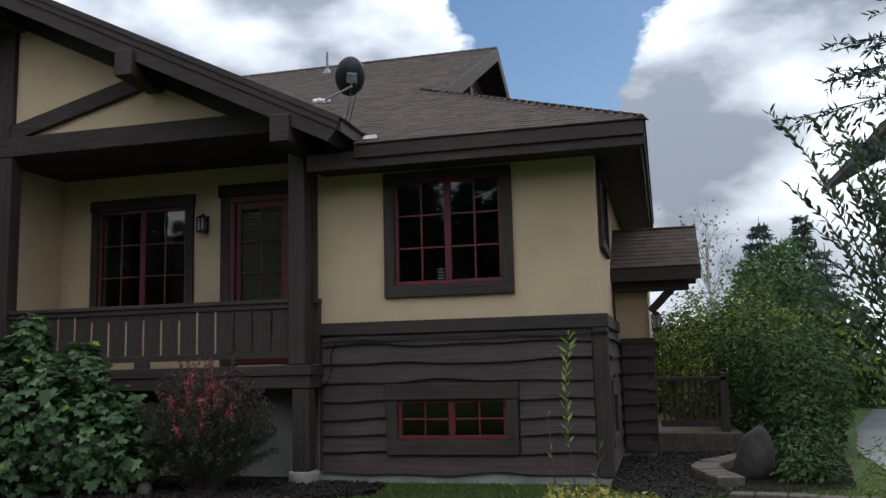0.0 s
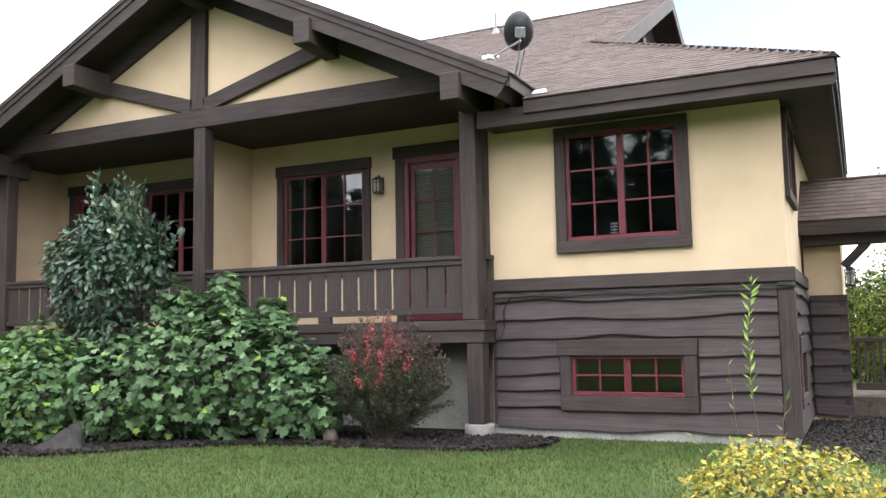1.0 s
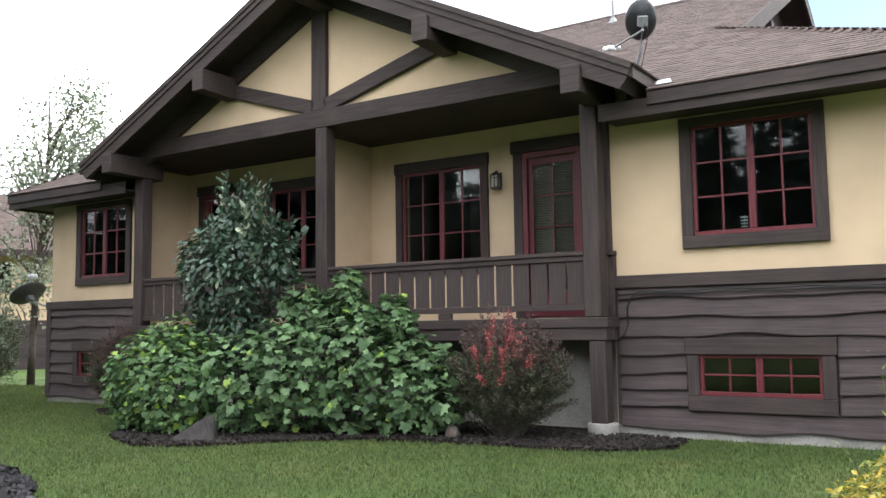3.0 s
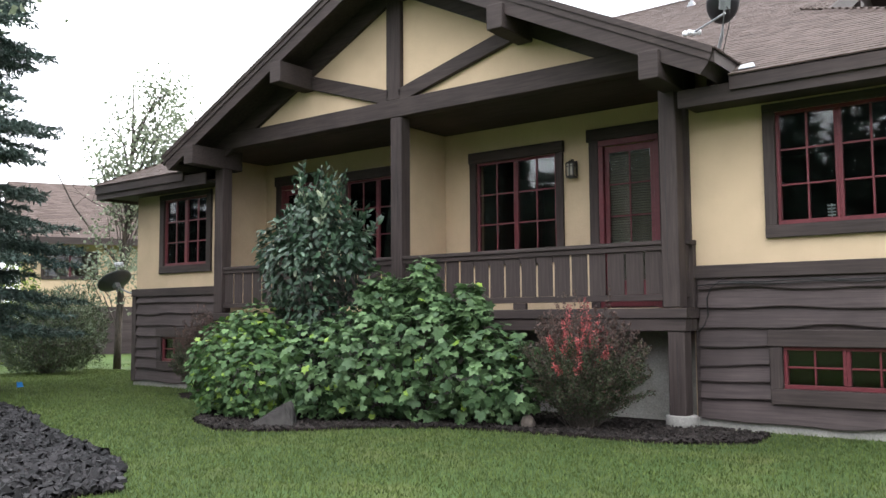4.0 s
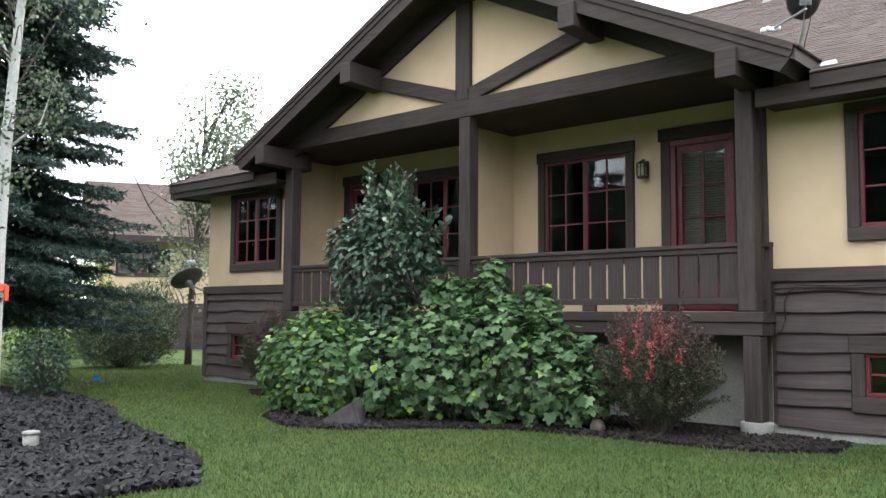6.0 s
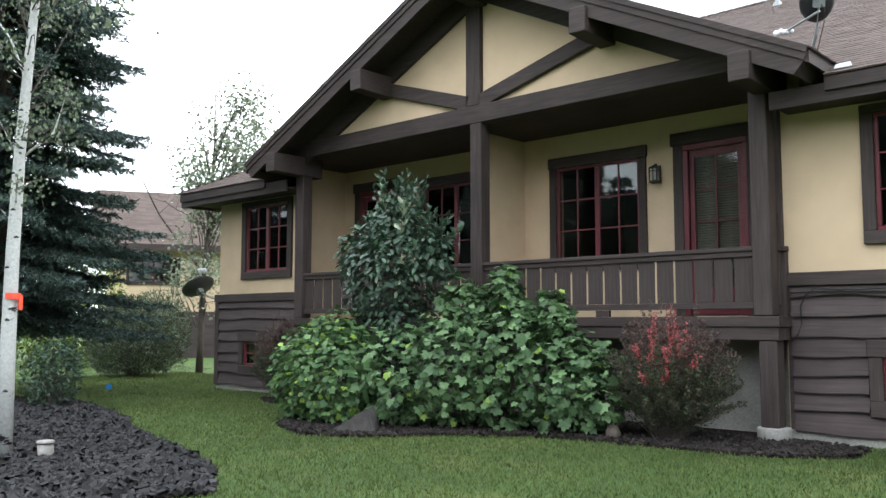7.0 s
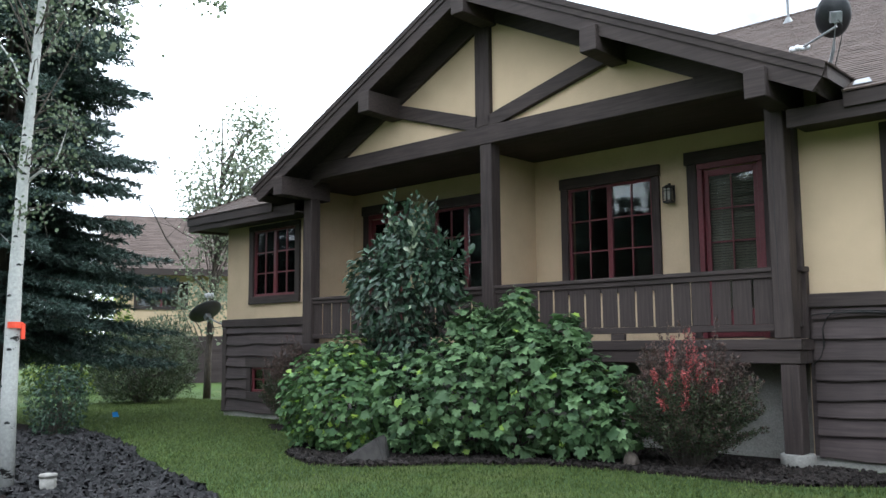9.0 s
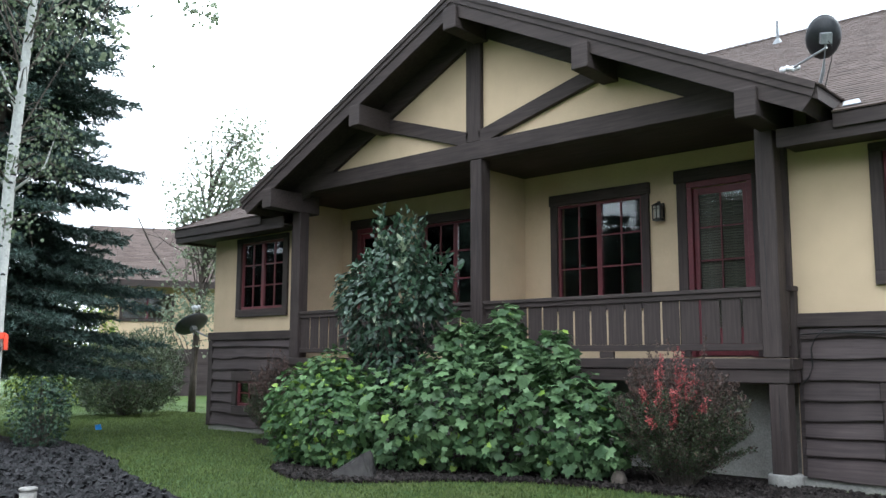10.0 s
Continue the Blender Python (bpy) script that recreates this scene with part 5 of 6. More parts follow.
def barberry(label, x, y, height, wide, seed, red):
    """Arching twigs set all along with tiny leaves."""
    rng = np.random.default_rng(seed)
    t = thing("barberry_shrub", label, "shrub", "barberries")
    tips, ps, ws, kind = [], [], [], []
    for i in range(340):
        a, f = rng.uniform(0, 6.28), rng.random() ** 0.6
        tip = np.array((x + math.cos(a) * wide * f, y + math.sin(a) * wide * 0.8 * f, GZ + height * (0.45 + 0.62 * rng.random()) * (1.05 - 0.45 * f * f)))
        if i % 7 == 0:
            tip[2] += 0.10 * height                # a few shoots stand out at the top
        b = np.array((x + rng.uniform(-0.15, 0.15), y + rng.uniform(-0.15, 0.15), GZ))
        mid = (b + tip) / 2 + (math.cos(a) * wide * 0.12, math.sin(a) * wide * 0.1, 0.12 * height)
        tips.append((b, mid, tip))
        m = 150
        u = 0.25 + 0.75 * rng.random(m)[:, None]
        p = (1 - u) ** 2 * b + 2 * u * (1 - u) * mid + u * u * tip + rng.normal(size=(m, 3)) * 0.022 * (1.3 - u)* 1.6
        ps.append(p)
        ws.append(np.repeat(((tip - b) / np.linalg.norm(tip - b))[None], m, 0))
        top = p[:, 2] > GZ + height * (0.62 + 0.1 * rng.normal())
        near_red = math.sin(a * 2.0 + 4.2) > 0.2
        kind.append(np.where(top, 2 if near_red and red and rng.random() < 0.65 else 1, np.where(rng.random(m) < 0.3, 1, 0)))
    bm = bmesh.new()
    for b, mid, tip in tips:
        add_tube(bm, [b, (b + mid) / 2 * 1.0, mid * 0.5 + (b + tip) * 0.25, (mid + tip) / 2, tip], [0.006, 0.005, 0.004, 0.003, 0.0015], 4)
    tagged(part("branchwork", bm, BARK, t), kind="stuff")
    p, w, k = np.concatenate(ps), np.concatenate(ws), np.concatenate(kind)
    for v, mat, nm in ((0, BARB_GREEN, "green_leaves"), (1, BARB_PINK, "purple_leaves"), (2, BARB_RED, "red_leaves")):
        q = k == v
        if q.sum():
            way = w[q] + rng.normal(size=(q.sum(), 3)) * 0.8
            tagged(part(nm, leaves_mesh(nm, p[q], way, unit(rng, q.sum()) + (0, 0, 0.7), 0.024 + 0.018 * rng.random(q.sum()), "oval", mat), None, t), kind="stuff")


barberry("red-tipped barberry shrub with tiny leaves beside the porch post", -5.1, -1.25, 1.70, 0.98, 21, True)
barberry("purplish barberry shrub against the far wing wall", -13.9, -0.85, 1.55, 0.70, 22, False)

# golden bush near the walker, with green whips standing out of it
gold = shrub("golden_bush", "golden-yellow bush with a few green leaves on the lawn",
             [(0.22, -5.1, -0.02, 0.56, 0.5, 0.46), (0.5, -5.0, -0.05, 0.4, 0.4, 0.40), (-0.05, -5.1, -0.05, 0.4, 0.4, 0.42)],
             [(3800, "oval", 0.03, 0.065, GOLD, "golden_leaves"), (1300, "oval", 0.035, 0.075, GOLD_GREEN, "green_leaves")], (0.2, -5.1, GZ), 31, n_stems=30, shell=0.6, spread=0.8)


def whip(t, pts, mat, seed, length=0.12, gap=0.045, r0=0.006, shape="slim", start=0.3, bare=()):
    rng = np.random.default_rng(seed)
    pts = [np.array(p, float) for p in pts]
    part("whip", tube([tuple(p) for p in pts], list(np.linspace(r0, r0 * 0.3, len(pts))), 5), BARK, t)
    ps, ws = [], []
    seg = [np.linalg.norm(b - a) for a, b in zip(pts, pts[1:])]
    total, at, side = sum(seg), sum(seg) * start, 0
    while at < total:
        s, i = at, 0
        while i < len(seg) - 1 and s > seg[i]:
            s -= seg[i]
            i += 1
        d = (pts[i + 1] - pts[i]) / seg[i]
        side += 2.2
        o = np.array((math.cos(side), math.sin(side) * 0.6, 0.35)) + rng.normal(size=3) * 0.2
        if not any(a < at / total < b for a, b in bare):
            ps.append(pts[i] + d * s)
            ws.append(d * 0.75 + o)
        at += gap * (0.7 + 0.6 * rng.random())
    ps, ws = np.array(ps), np.array(ws)
    f = np.cross(ws, rng.normal(size=ws.shape))
    tagged(part("leaves", leaves_mesh("leaves", ps, ws, f, length * (0.6 + 0.6 * rng.random(len(ps))), shape, mat), None, t), kind="stuff")


for i in range(40):
    a = i * 2.4
    o = 0.15 + 0.75 * ((i * 0.37) % 1.0)
    z = 3.35 - 1.2 * o + 0.5 * ((i * 0.61) % 1.0)
    b = (-9.5 + 0.45 * o * math.cos(a), -1.9 + 0.4 * o * math.sin(a), z - 0.75)
    e = (-9.5 + 1.3 * o * math.cos(a), -1.9 + 1.05 * o * math.sin(a), z + 0.1)
    whip(dogwood, [b, ((b[0] * 0.6 + e[0] * 0.4), (b[1] * 0.6 + e[1] * 0.4), b[2] + 0.42), e], DOGWOOD if i % 9 else DOGWOOD_PALE, 300 + i, 0.13, 0.05, 0.006, "oval", 0.2)
for i in range(16):
    a, o = i * 2.4, 0.2 + 0.6 * ((i * 0.43) % 1.0)
    b = (-9.45 + 0.5 * o * math.cos(a), -1.9 + 0.4 * o * math.sin(a), 3.0 - 0.5 * o)
    e = (b[0] + 0.25 * math.cos(a), b[1] + 0.2 * math.sin(a), b[2] + 0.72 + 0.2 * ((i * 0.71) % 1.0))
    whip(dogwood, [b, ((b[0] + e[0]) / 2 - 0.03, (b[1] + e[1]) / 2, b[2] + 0.45), e], DOGWOOD, 380 + i, 0.11, 0.05, 0.005, "oval", 0.1)
whip(gold, [(0.10, -5.0, 0.3), (0.05, -5.0, 0.8), (0.05, -5.0, 1.2), (0.09, -5.0, 1.58)], LIME, 1, 0.095, 0.024, start=0.32)
whip(gold, [(-0.05, -5.0, 0.3), (-0.08, -5.0, 0.7), (-0.10, -5.0, 0.98)], GOLD_GREEN, 2, 0.08, 0.06, bare=((0.3, 0.5),))
whip(gold, [(0.25, -5.0, 0.2), (0.25, -5.0, 0.5), (0.28, -5.0, 0.72)], GOLD_GREEN, 3, 0.09, 0.05)
whip(gold, [(0.85, -5.0, 0.1), (0.98, -5.0, 0.30), (1.1, -5.0, 0.38)], GOLD_GREEN, 4, 0.08, 0.04)
whip(gold, [(-0.2, -5.0, 0.1), (-0.3, -5.0, 0.32), (-0.38, -5.0, 0.45)], GOLD_GREEN, 5, 0.08, 0.05)

# ---- the right-hand side, past the corner of the house
shrub("dense_shrub", "dense dark green shrub past the landing", [(2.65, 4.6, 0.75, 0.75, 0.8, 1.2), (3.15, 4.3, 0.65, 0.65, 0.8, 0.9), (2.1, 5.6, 1.1, 0.6, 0.7, 1.1), (2.75, 3.0, 0.15, 0.55, 0.7, 0.65), (2.6, 1.7, -0.05, 0.45, 0.6, 0.35), (2.5, 0.5, -0.12, 0.4, 0.5, 0.22)],
      [(9500, "oval", 0.07, 0.135, BUSH, "leaves"), (900, "oval", 0.06, 0.11, CURRANT, "bright_leaves")], (2.8, 4.8, GZ), 41, n_stems=40, shell=0.6)
# sunlit look of both hedges painted by mixing BUSH_YELLOW among BUSH leaves
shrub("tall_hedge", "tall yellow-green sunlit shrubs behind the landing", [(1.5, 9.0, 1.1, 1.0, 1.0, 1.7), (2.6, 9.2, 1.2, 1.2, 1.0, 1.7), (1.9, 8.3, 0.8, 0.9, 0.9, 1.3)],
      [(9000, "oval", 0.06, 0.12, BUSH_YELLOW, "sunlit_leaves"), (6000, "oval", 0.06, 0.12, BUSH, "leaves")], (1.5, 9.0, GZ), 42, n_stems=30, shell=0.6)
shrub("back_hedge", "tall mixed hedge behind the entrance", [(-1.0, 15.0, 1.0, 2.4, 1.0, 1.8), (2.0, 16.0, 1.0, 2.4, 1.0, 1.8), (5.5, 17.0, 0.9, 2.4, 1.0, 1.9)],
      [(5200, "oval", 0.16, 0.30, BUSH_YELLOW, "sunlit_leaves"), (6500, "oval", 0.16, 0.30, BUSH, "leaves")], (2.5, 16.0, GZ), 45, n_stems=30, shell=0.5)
shrub("far_shrub", "broad green shrub beyond the drive", [(3.4, 10.0, 0.9, 1.4, 1.2, 1.6), (4.2, 11.0, 0.7, 0.9, 1.2, 1.3), (2.9, 11.5, 1.1, 1.3, 1.2, 1.6)],
      [(13000, "oval", 0.06, 0.12, BUSH, "leaves")], (3.8, 10.2, GZ), 43, n_stems=30, shell=0.6)
shrub("pale_shrub", "pale green feathery shrub beside the drive", [(2.95, -2.7, 0.08, 0.52, 0.5, 0.55), (3.35, -2.6, 0.25, 0.5, 0.5, 0.62)],
      [(3800, "slim", 0.05, 0.11, BUSH_YELLOW, "leaves")], (3.2, -2.7, GZ), 44, n_stems=24, shell=0.7, spread=0.9)

willow = thing("willow_shrub", "tall willow with long leafy whips", "willow")
for i, (tip, mid) in enumerate((((1.68, -4.7, 3.25), (2.15, -4.7, 2.35)), ((1.78, -4.8, 2.62), (2.2, -4.7, 2.0)), ((2.0, -4.6, 3.2), (2.3, -4.7, 2.3)), ((2.2, -4.8, 2.9), (2.4, -4.7, 2.0)), ((2.15, -4.7, 2.2), (2.4, -4.7, 1.7)),
                                ((2.45, -4.6, 3.1), (2.5, -4.7, 2.1)), ((2.05, -4.5, 1.75), (2.4, -4.6, 1.45)), ((2.5, -4.8, 3.4), (2.6, -4.7, 2.3)), ((2.3, -4.4, 2.6), (2.5, -4.6, 1.9)))):
    whip(willow, [(3.0 + 0.05 * i, -4.65, GZ), (2.75, -4.68, 0.9), mid, tuple((np.array(mid) + tip) / 2 + (0.03, 0, 0.06)), tip], WILLOW, 50 + i, 0.095, 0.024, 0.010, "leafy_lance", start=0.3)


sway = random.Random(12)
for i in range(16):
    tip = (sway.uniform(1.85, 2.75), -4.7 + sway.uniform(-0.3, 0.3), sway.uniform(1.3, 3.5))
    mid = (tip[0] * 0.45 + 2.75 * 0.55, -4.7 + sway.uniform(-0.15, 0.15), 0.6 + (tip[2] - 0.4) * 0.55)
    whip(willow, [(3.0 + 0.03 * i, -4.65, GZ), (2.85, -4.68, 0.5), mid, tuple((np.array(mid) + tip) / 2 + (0.03, 0, 0.06)), tip], WILLOW, 150 + i, 0.085, 0.022, 0.010, "leafy_lance", start=0.3)


def conifer(name, label, x, y, height, radius, bare, seed, mat, twigs=14, tuft=11, length=0.13, whorl=0.42, lean=0.28, group="spruces", taper=0.85, spokes=7):
    """A spruce: trunk, whorls of drooping limbs, side twigs set with needles."""
    rng = np.random.default_rng(seed)
    t = thing(name, label, "spruce tree", group)
    bm = bmesh.new()
    zs = np.linspace(0, height, 9)
    add_tube(bm, [(x, y, GZ + z) for z in zs], list(0.018 * height * (1 - zs / height) + 0.012), 10)
    smooth(part("trunk", bm, BARK, t))
    limbs = bmesh.new()
    P, Wy = [], []
    z = bare
    while z < height - 0.3:
        f = (z - bare * 0.5) / (height - bare * 0.5)
        reach = radius * (1 - f) ** taper + 0.15
        for k in range(spokes if f < 0.8 else 5):
            a = rng.uniform(0, 6.28)
            L = reach * rng.uniform(0.72, 1.1)
            d = np.array((math.cos(a), math.sin(a), 0.0))
            s = np.array((-d[1], d[0], 0.0))
            line = lambda u: np.array((x, y, GZ + z)) + d * L * u + np.array((0, 0, 1.0)) * (-lean * L * u + 0.30 * lean * L * u * u * u + 0.03)
            pts = [line(u) for u in (0, 0.33, 0.66, 1.0)]
            add_tube(limbs, pts, [0.022 + 0.012 * L * 0.3, 0.017, 0.011, 0.004], 4, False)
            n = max(5, int(twigs * L / 2.0))
            for j in range(n):
                u = 0.18 + 0.82 * (j + rng.random()) / n
                o = line(min(u, 1.0))
                sgn = 1 if j % 2 else -1
                tl = (0.16 + 0.42 * (1 - u) * min(L, 2.2) * 0.8) * rng.uniform(0.7, 1.2)
                td = d * 0.75 + s * sgn * 0.8 + np.array((0, 0, -0.32 + 0.2 * rng.normal()))
                td /= np.linalg.norm(td)
                m = max(4, int(tuft * tl / 0.3))
                v = np.linspace(0, 1, m)[:, None]
                P.append(o + td * tl * v)
                Wy.append(td + rng.normal(size=(m, 3)) * 0.55 + np.array((0, 0, 0.12)))
        z += whorl * rng.uniform(0.75, 1.25)
    tagged(part("branchwork", limbs, BARK, t), kind="stuff")
    P, Wy = np.concatenate(P), np.concatenate(Wy)
    tagged(part("needles", leaves_mesh("needles", P, Wy, unit(rng, len(P)), length * (0.7 + 0.6 * rng.random(len(P))), "slim", mat), None, t), kind="stuff")
    return t


conifer("spruce_tree", "tall dark spruce with drooping boughs behind the birch", -18.4, -4.75, 15.0, 3.25, 1.9, 61, SPRUCE, 30, 30, 0.12, 0.30, taper=0.45, spokes=10)
conifer("spruce_tree", "dark spruce reaching in beside the drive", 5.5, -1.0, 14.0, 3.7, 3.6, 62, SPRUCE, 16, 14, 0.13)
conifer("spruce_tree", "tall distant spruce with an open crown", 8.3, 58.0, 12.2, 3.9, 1.0, 63, SPRUCE, 13, 11, 0.5, 0.6)
conifer("spruce_tree", "tall thin distant spruce", 11.9, 62.0, 12.8, 3.4, 1.0, 64, SPRUCE, 13, 11, 0.5, 0.6)
conifer("blue_spruce", "small blue spruce beyond the drive", 6.6, 22.0, 5.6, 1.7, 0.3, 65, SPRUCE_BLUE, 12, 10, 0.16, 0.4)
conifer("blue_spruce", "blue spruce at the far side of the drive", 12.5, 30.0, 9.5, 3.0, 0.3, 66, SPRUCE_BLUE, 9, 9, 0.25, 0.5)


def broadleaf(name, label, x, y, height, lobes, seed, bark, leaf, count, size, trunk_r=0.12, lean=(0, 0), shell=0.9, limbs=14, bare_twigs=0, shape="round", fork=0.45, group="", bough=0.30, limb_mat=None):
    rng = np.random.default_rng(seed)
    r = random.Random(seed)
    t = thing(name, label, "tree", group)
    bm = bmesh.new()
    zs = np.linspace(0, 1, 9)
    axis = [np.array((x + lean[0] * f + 0.05 * math.sin(f * 7 + seed), y + lean[1] * f + 0.05 * math.cos(f * 5 + seed), GZ + height * f)) for f in zs]
    add_tube(bm, [tuple(p) for p in axis], [trunk_r * (1.12 - 1.04 * f) + 0.004 for f in zs], 12)
    smooth(part("trunk", bm, bark, t))
    lm = bmesh.new()
    ends = []
    tips, _ = mound_points(rng, limbs + bare_twigs, lobes, 0.3) if len(lobes) else (np.zeros((0, 3)), 0)
    for i, q in enumerate(tips):
        f = min(0.95, max(fork * 0.6, (q[2] - GZ) / height - 0.16 - 0.12 * r.random()))
        a = axis[int(f * 8)]
        b = axis[min(8, int(f * 8) + 1)]
        o = a + (b - a) * (f * 8 - int(f * 8))
        mid = o * 0.45 + q * 0.55 + np.array((r.uniform(-0.15, 0.15), r.uniform(-0.15, 0.15), 0.12 * np.linalg.norm(q - o)))
        add_tube(lm, [tuple(o), tuple(mid), tuple(q)], [trunk_r * bough, trunk_r * bough * 0.6, 0.006], 6, False)
        for k in range(3):
            e = mid + (q - mid) * r.uniform(0.2, 0.8) + rng.normal(size=3) * 0.35
            add_tube(lm, [tuple(mid * 0.6 + q * 0.4), tuple(e)], [trunk_r * 0.09, 0.004], 4, False)
            ends.append(e)
        ends.append(q)
    if len(lobes):
        tagged(part("branchwork", lm, limb_mat or bark, t), kind="stuff")
    if count:
        p, w = mound_points(rng, count, lobes, shell)
        near = np.array(ends)
        pull = near[rng.integers(0, len(near), len(p))]
        take = rng.random(len(p)) < 0.55
        p[take] = pull[take] + rng.normal(size=(take.sum(), 3)) * 0.22
        way, face = lay(rng, p, w, 0.3, 0.9, 0.6)
        tagged(part("leaves", leaves_mesh("leaves", p, way, face, size * (0.6 + 0.7 * rng.random(len(p))), shape, leaf), None, t), kind="stuff")
    return t


# ---- the left-hand side
# the birch's crown lobes stand above the view, added to give shade
birch = broadleaf("birch_tree", "white-barked birch with black scars and an orange tape", -9.945, -7.71, 9.5, [(-10.4, -7.4, 6.6, 1.3, 1.2, 0.9), (-10.2, -7.0, 7.8, 1.5, 1.4, 1.2)], 71, BIRCH, ASPEN, 2600, 0.075, 0.082, (0.02, 0.28), limbs=10, bough=0.15, limb_mat=BARK)
bm = bmesh.new()
for p in ([(-10.0, -7.70, 2.5), (-10.19, -7.89, 2.75), (-10.5, -8.10, 2.85), (-11.0, -8.30, 3.3)], [(-10.0, -7.69, 3.3), (-10.25, -7.80, 3.7), (-10.7, -7.95, 3.8)], [(-10.0, -7.66, 3.2), (-9.75, -7.36, 3.55), (-9.62, -7.24, 4.2)], [(-10.0, -7.62, 4.2), (-10.25, -7.70, 4.7), (-10.6, -7.9, 5.2)]):
    add_tube(bm, p, list(np.linspace(0.020, 0.005, len(p))), 7)
smooth(part("bough", bm, BIRCH, birch))
tape = bmesh.new()
add_tube(tape, [(-9.91, -7.69, 1.58), (-9.91, -7.688, 1.65)], [0.084, 0.084], 16, False)
add_box(tape, -9.855, -9.825, -7.65, -7.61, 1.46, 1.63)
part("tape", tape, ORANGE, birch, "bright orange plastic tape")
# leafy side twigs along the upper trunk
tw = np.random.default_rng(8)
bm, places = bmesh.new(), []
for i in range(46):
    z = tw.uniform(2.7, 6.2)
    o = np.array((-10.0 + 0.002 * z, -7.74 + 0.03 * z, z))
    a = tw.uniform(-2.4, 2.4) + 0.75
    reach = tw.uniform(0.4, 1.15)
    d = np.array((math.cos(a), math.sin(a), 0)) * reach
    pts = [o, o + d * 0.45 + (0, 0, 0.16), o + d * 0.8 + (0, 0, 0.10), o + d + (0, 0, -0.18)]
    add_tube(bm, [tuple(q) for q in pts], [0.009, 0.006, 0.004, 0.002], 5)
    if i % 4:
        f = tw.random((44, 1)) ** 0.6
        places.append(o + d * f + np.array((0, 0, 0.12)) * np.sin(f * 3.1) + tw.normal(size=(44, 3)) * 0.09)
tagged(part("twig_spray", bm, BARK, birch), kind="stuff")
p = np.concatenate(places)
tagged(part("leaves", leaves_mesh("leaves", p, tw.normal(size=p.shape) * 0.5 + (0, 0, -0.7), unit(tw, len(p)), 0.032 + 0.024 * tw.random(len(p)), "round", BIRCH_LEAF), None, birch), kind="stuff")
for z, side in ((0.55, 0.4), (0.95, -0.9), (1.35, 0.2), (1.95, -0.3), (2.3, 0.9), (2.62, 0.1), (3.05, -0.5), (3.35, 0.6), (3.8, 0.0)):
    f = (z - GZ) / 9.5
    c = Vector((-9.945 + 0.02 * f + 0.05 * math.sin(f * 7 + 71), -7.71 + 0.28 * f + 0.05 * math.cos(f * 5 + 71), z))
    rr = 0.082 * (1.12 - 1.04 * f)
    d = Vector((math.cos(-0.85 + side), math.sin(-0.85 + side), 0))
    bm = bmesh.new()
    bmesh.ops.create_icosphere(bm, subdivisions=2, radius=1.0)
    for v in bm.verts:
        v.co = c + d * (rr - 0.004 + 0.016 * max(v.co.x, -0.5)) + d.cross(Vector((0, 0, 1))) * 0.030 * v.co.y + Vector((0, 0, 0.016 * v.co.z - 0.010 * abs(v.co.y)))
    part("knot", bm, RUBBER, birch, "black branch scar")
# twigs with leaves that hang into the view from above
tw = np.random.default_rng(5)
p = np.array((-8.75, -6.05, 5.62)) + tw.normal(size=(70, 3)) * (0.10, 0.17, 0.14)
tagged(part("hanging_leaves", leaves_mesh("hanging_leaves", p, tw.normal(size=(70, 3)) * 0.5 + (0, 0, -0.8), unit(tw, 70), 0.05 + 0.03 * tw.random(70), "round", ASPEN), None, birch), kind="stuff")
bm = bmesh.new()
add_tube(bm, [(-9.8, -7.3, 5.9), (-9.3, -6.7, 6.1), (-8.9, -6.2, 5.9), (-8.7, -5.9, 5.5)], [0.02, 0.014, 0.008, 0.003], 6)
part("bough", bm, BIRCH, birch)

aspen = broadleaf("aspen_tree", "slender aspen with sparse pale leaves and bare twigs", -23.5, 3.3, 9.4,
          [(-23.6, 3.2, 6.2, 1.0, 0.9, 1.3), (-22.9, 3.8, 6.8, 1.1, 1.1, 1.7), (-22.4, 4.3, 7.4, 0.9, 0.9, 1.2), (-23.1, 3.7, 4.8, 1.1, 1.0, 0.9), (-23.5, 3.2, 2.9, 1.1, 1.0, 0.6)], 72, BARK, ASPEN, 7000, 0.095, 0.10, (0.2, 0.2), limbs=40, bare_twigs=6, fork=0.2)
tw = random.Random(4)
bm = bmesh.new()
right = Vector((0.74, 0.67, 0))
for z0, way, reach, rise, r0 in ((2.9, -1, 2.7, 4.6, 0.045), (5.2, -1, 1.5, 2.6, 0.025), (5.8, 1, 1.3, 2.4, 0.025), (6.6, -1, 0.8, 1.9, 0.02), (7.0, 1, 0.7, 1.6, 0.018), (7.6, -1, 0.4, 1.2, 0.014), (4.4, -1, 1.7, 1.2, 0.02)):
    o = Vector((-23.45, 3.33, z0))
    pts = [o + right * way * reach * (1 - (1 - f) ** 1.5) + Vector((tw.uniform(-0.06, 0.06), tw.uniform(-0.06, 0.06), rise * f)) for f in (0, 0.2, 0.4, 0.6, 0.8, 1.0)]
    add_tube(bm, pts, list(np.linspace(r0, 0.006, 6)), 6)
    for k in range(9):
        q = pts[1 + k % 5]
        e = q + right * tw.uniform(-0.7, 0.5) + Vector((0, tw.uniform(-0.3, 0.3), tw.uniform(0.2, 0.8)))
        add_tube(bm, [q, q.lerp(e, 0.5) + Vector((0, 0, -0.05)), e], [0.010, 0.007, 0.003], 4)
tagged(part("bare_bough", bm, BARK, aspen), kind="stuff")
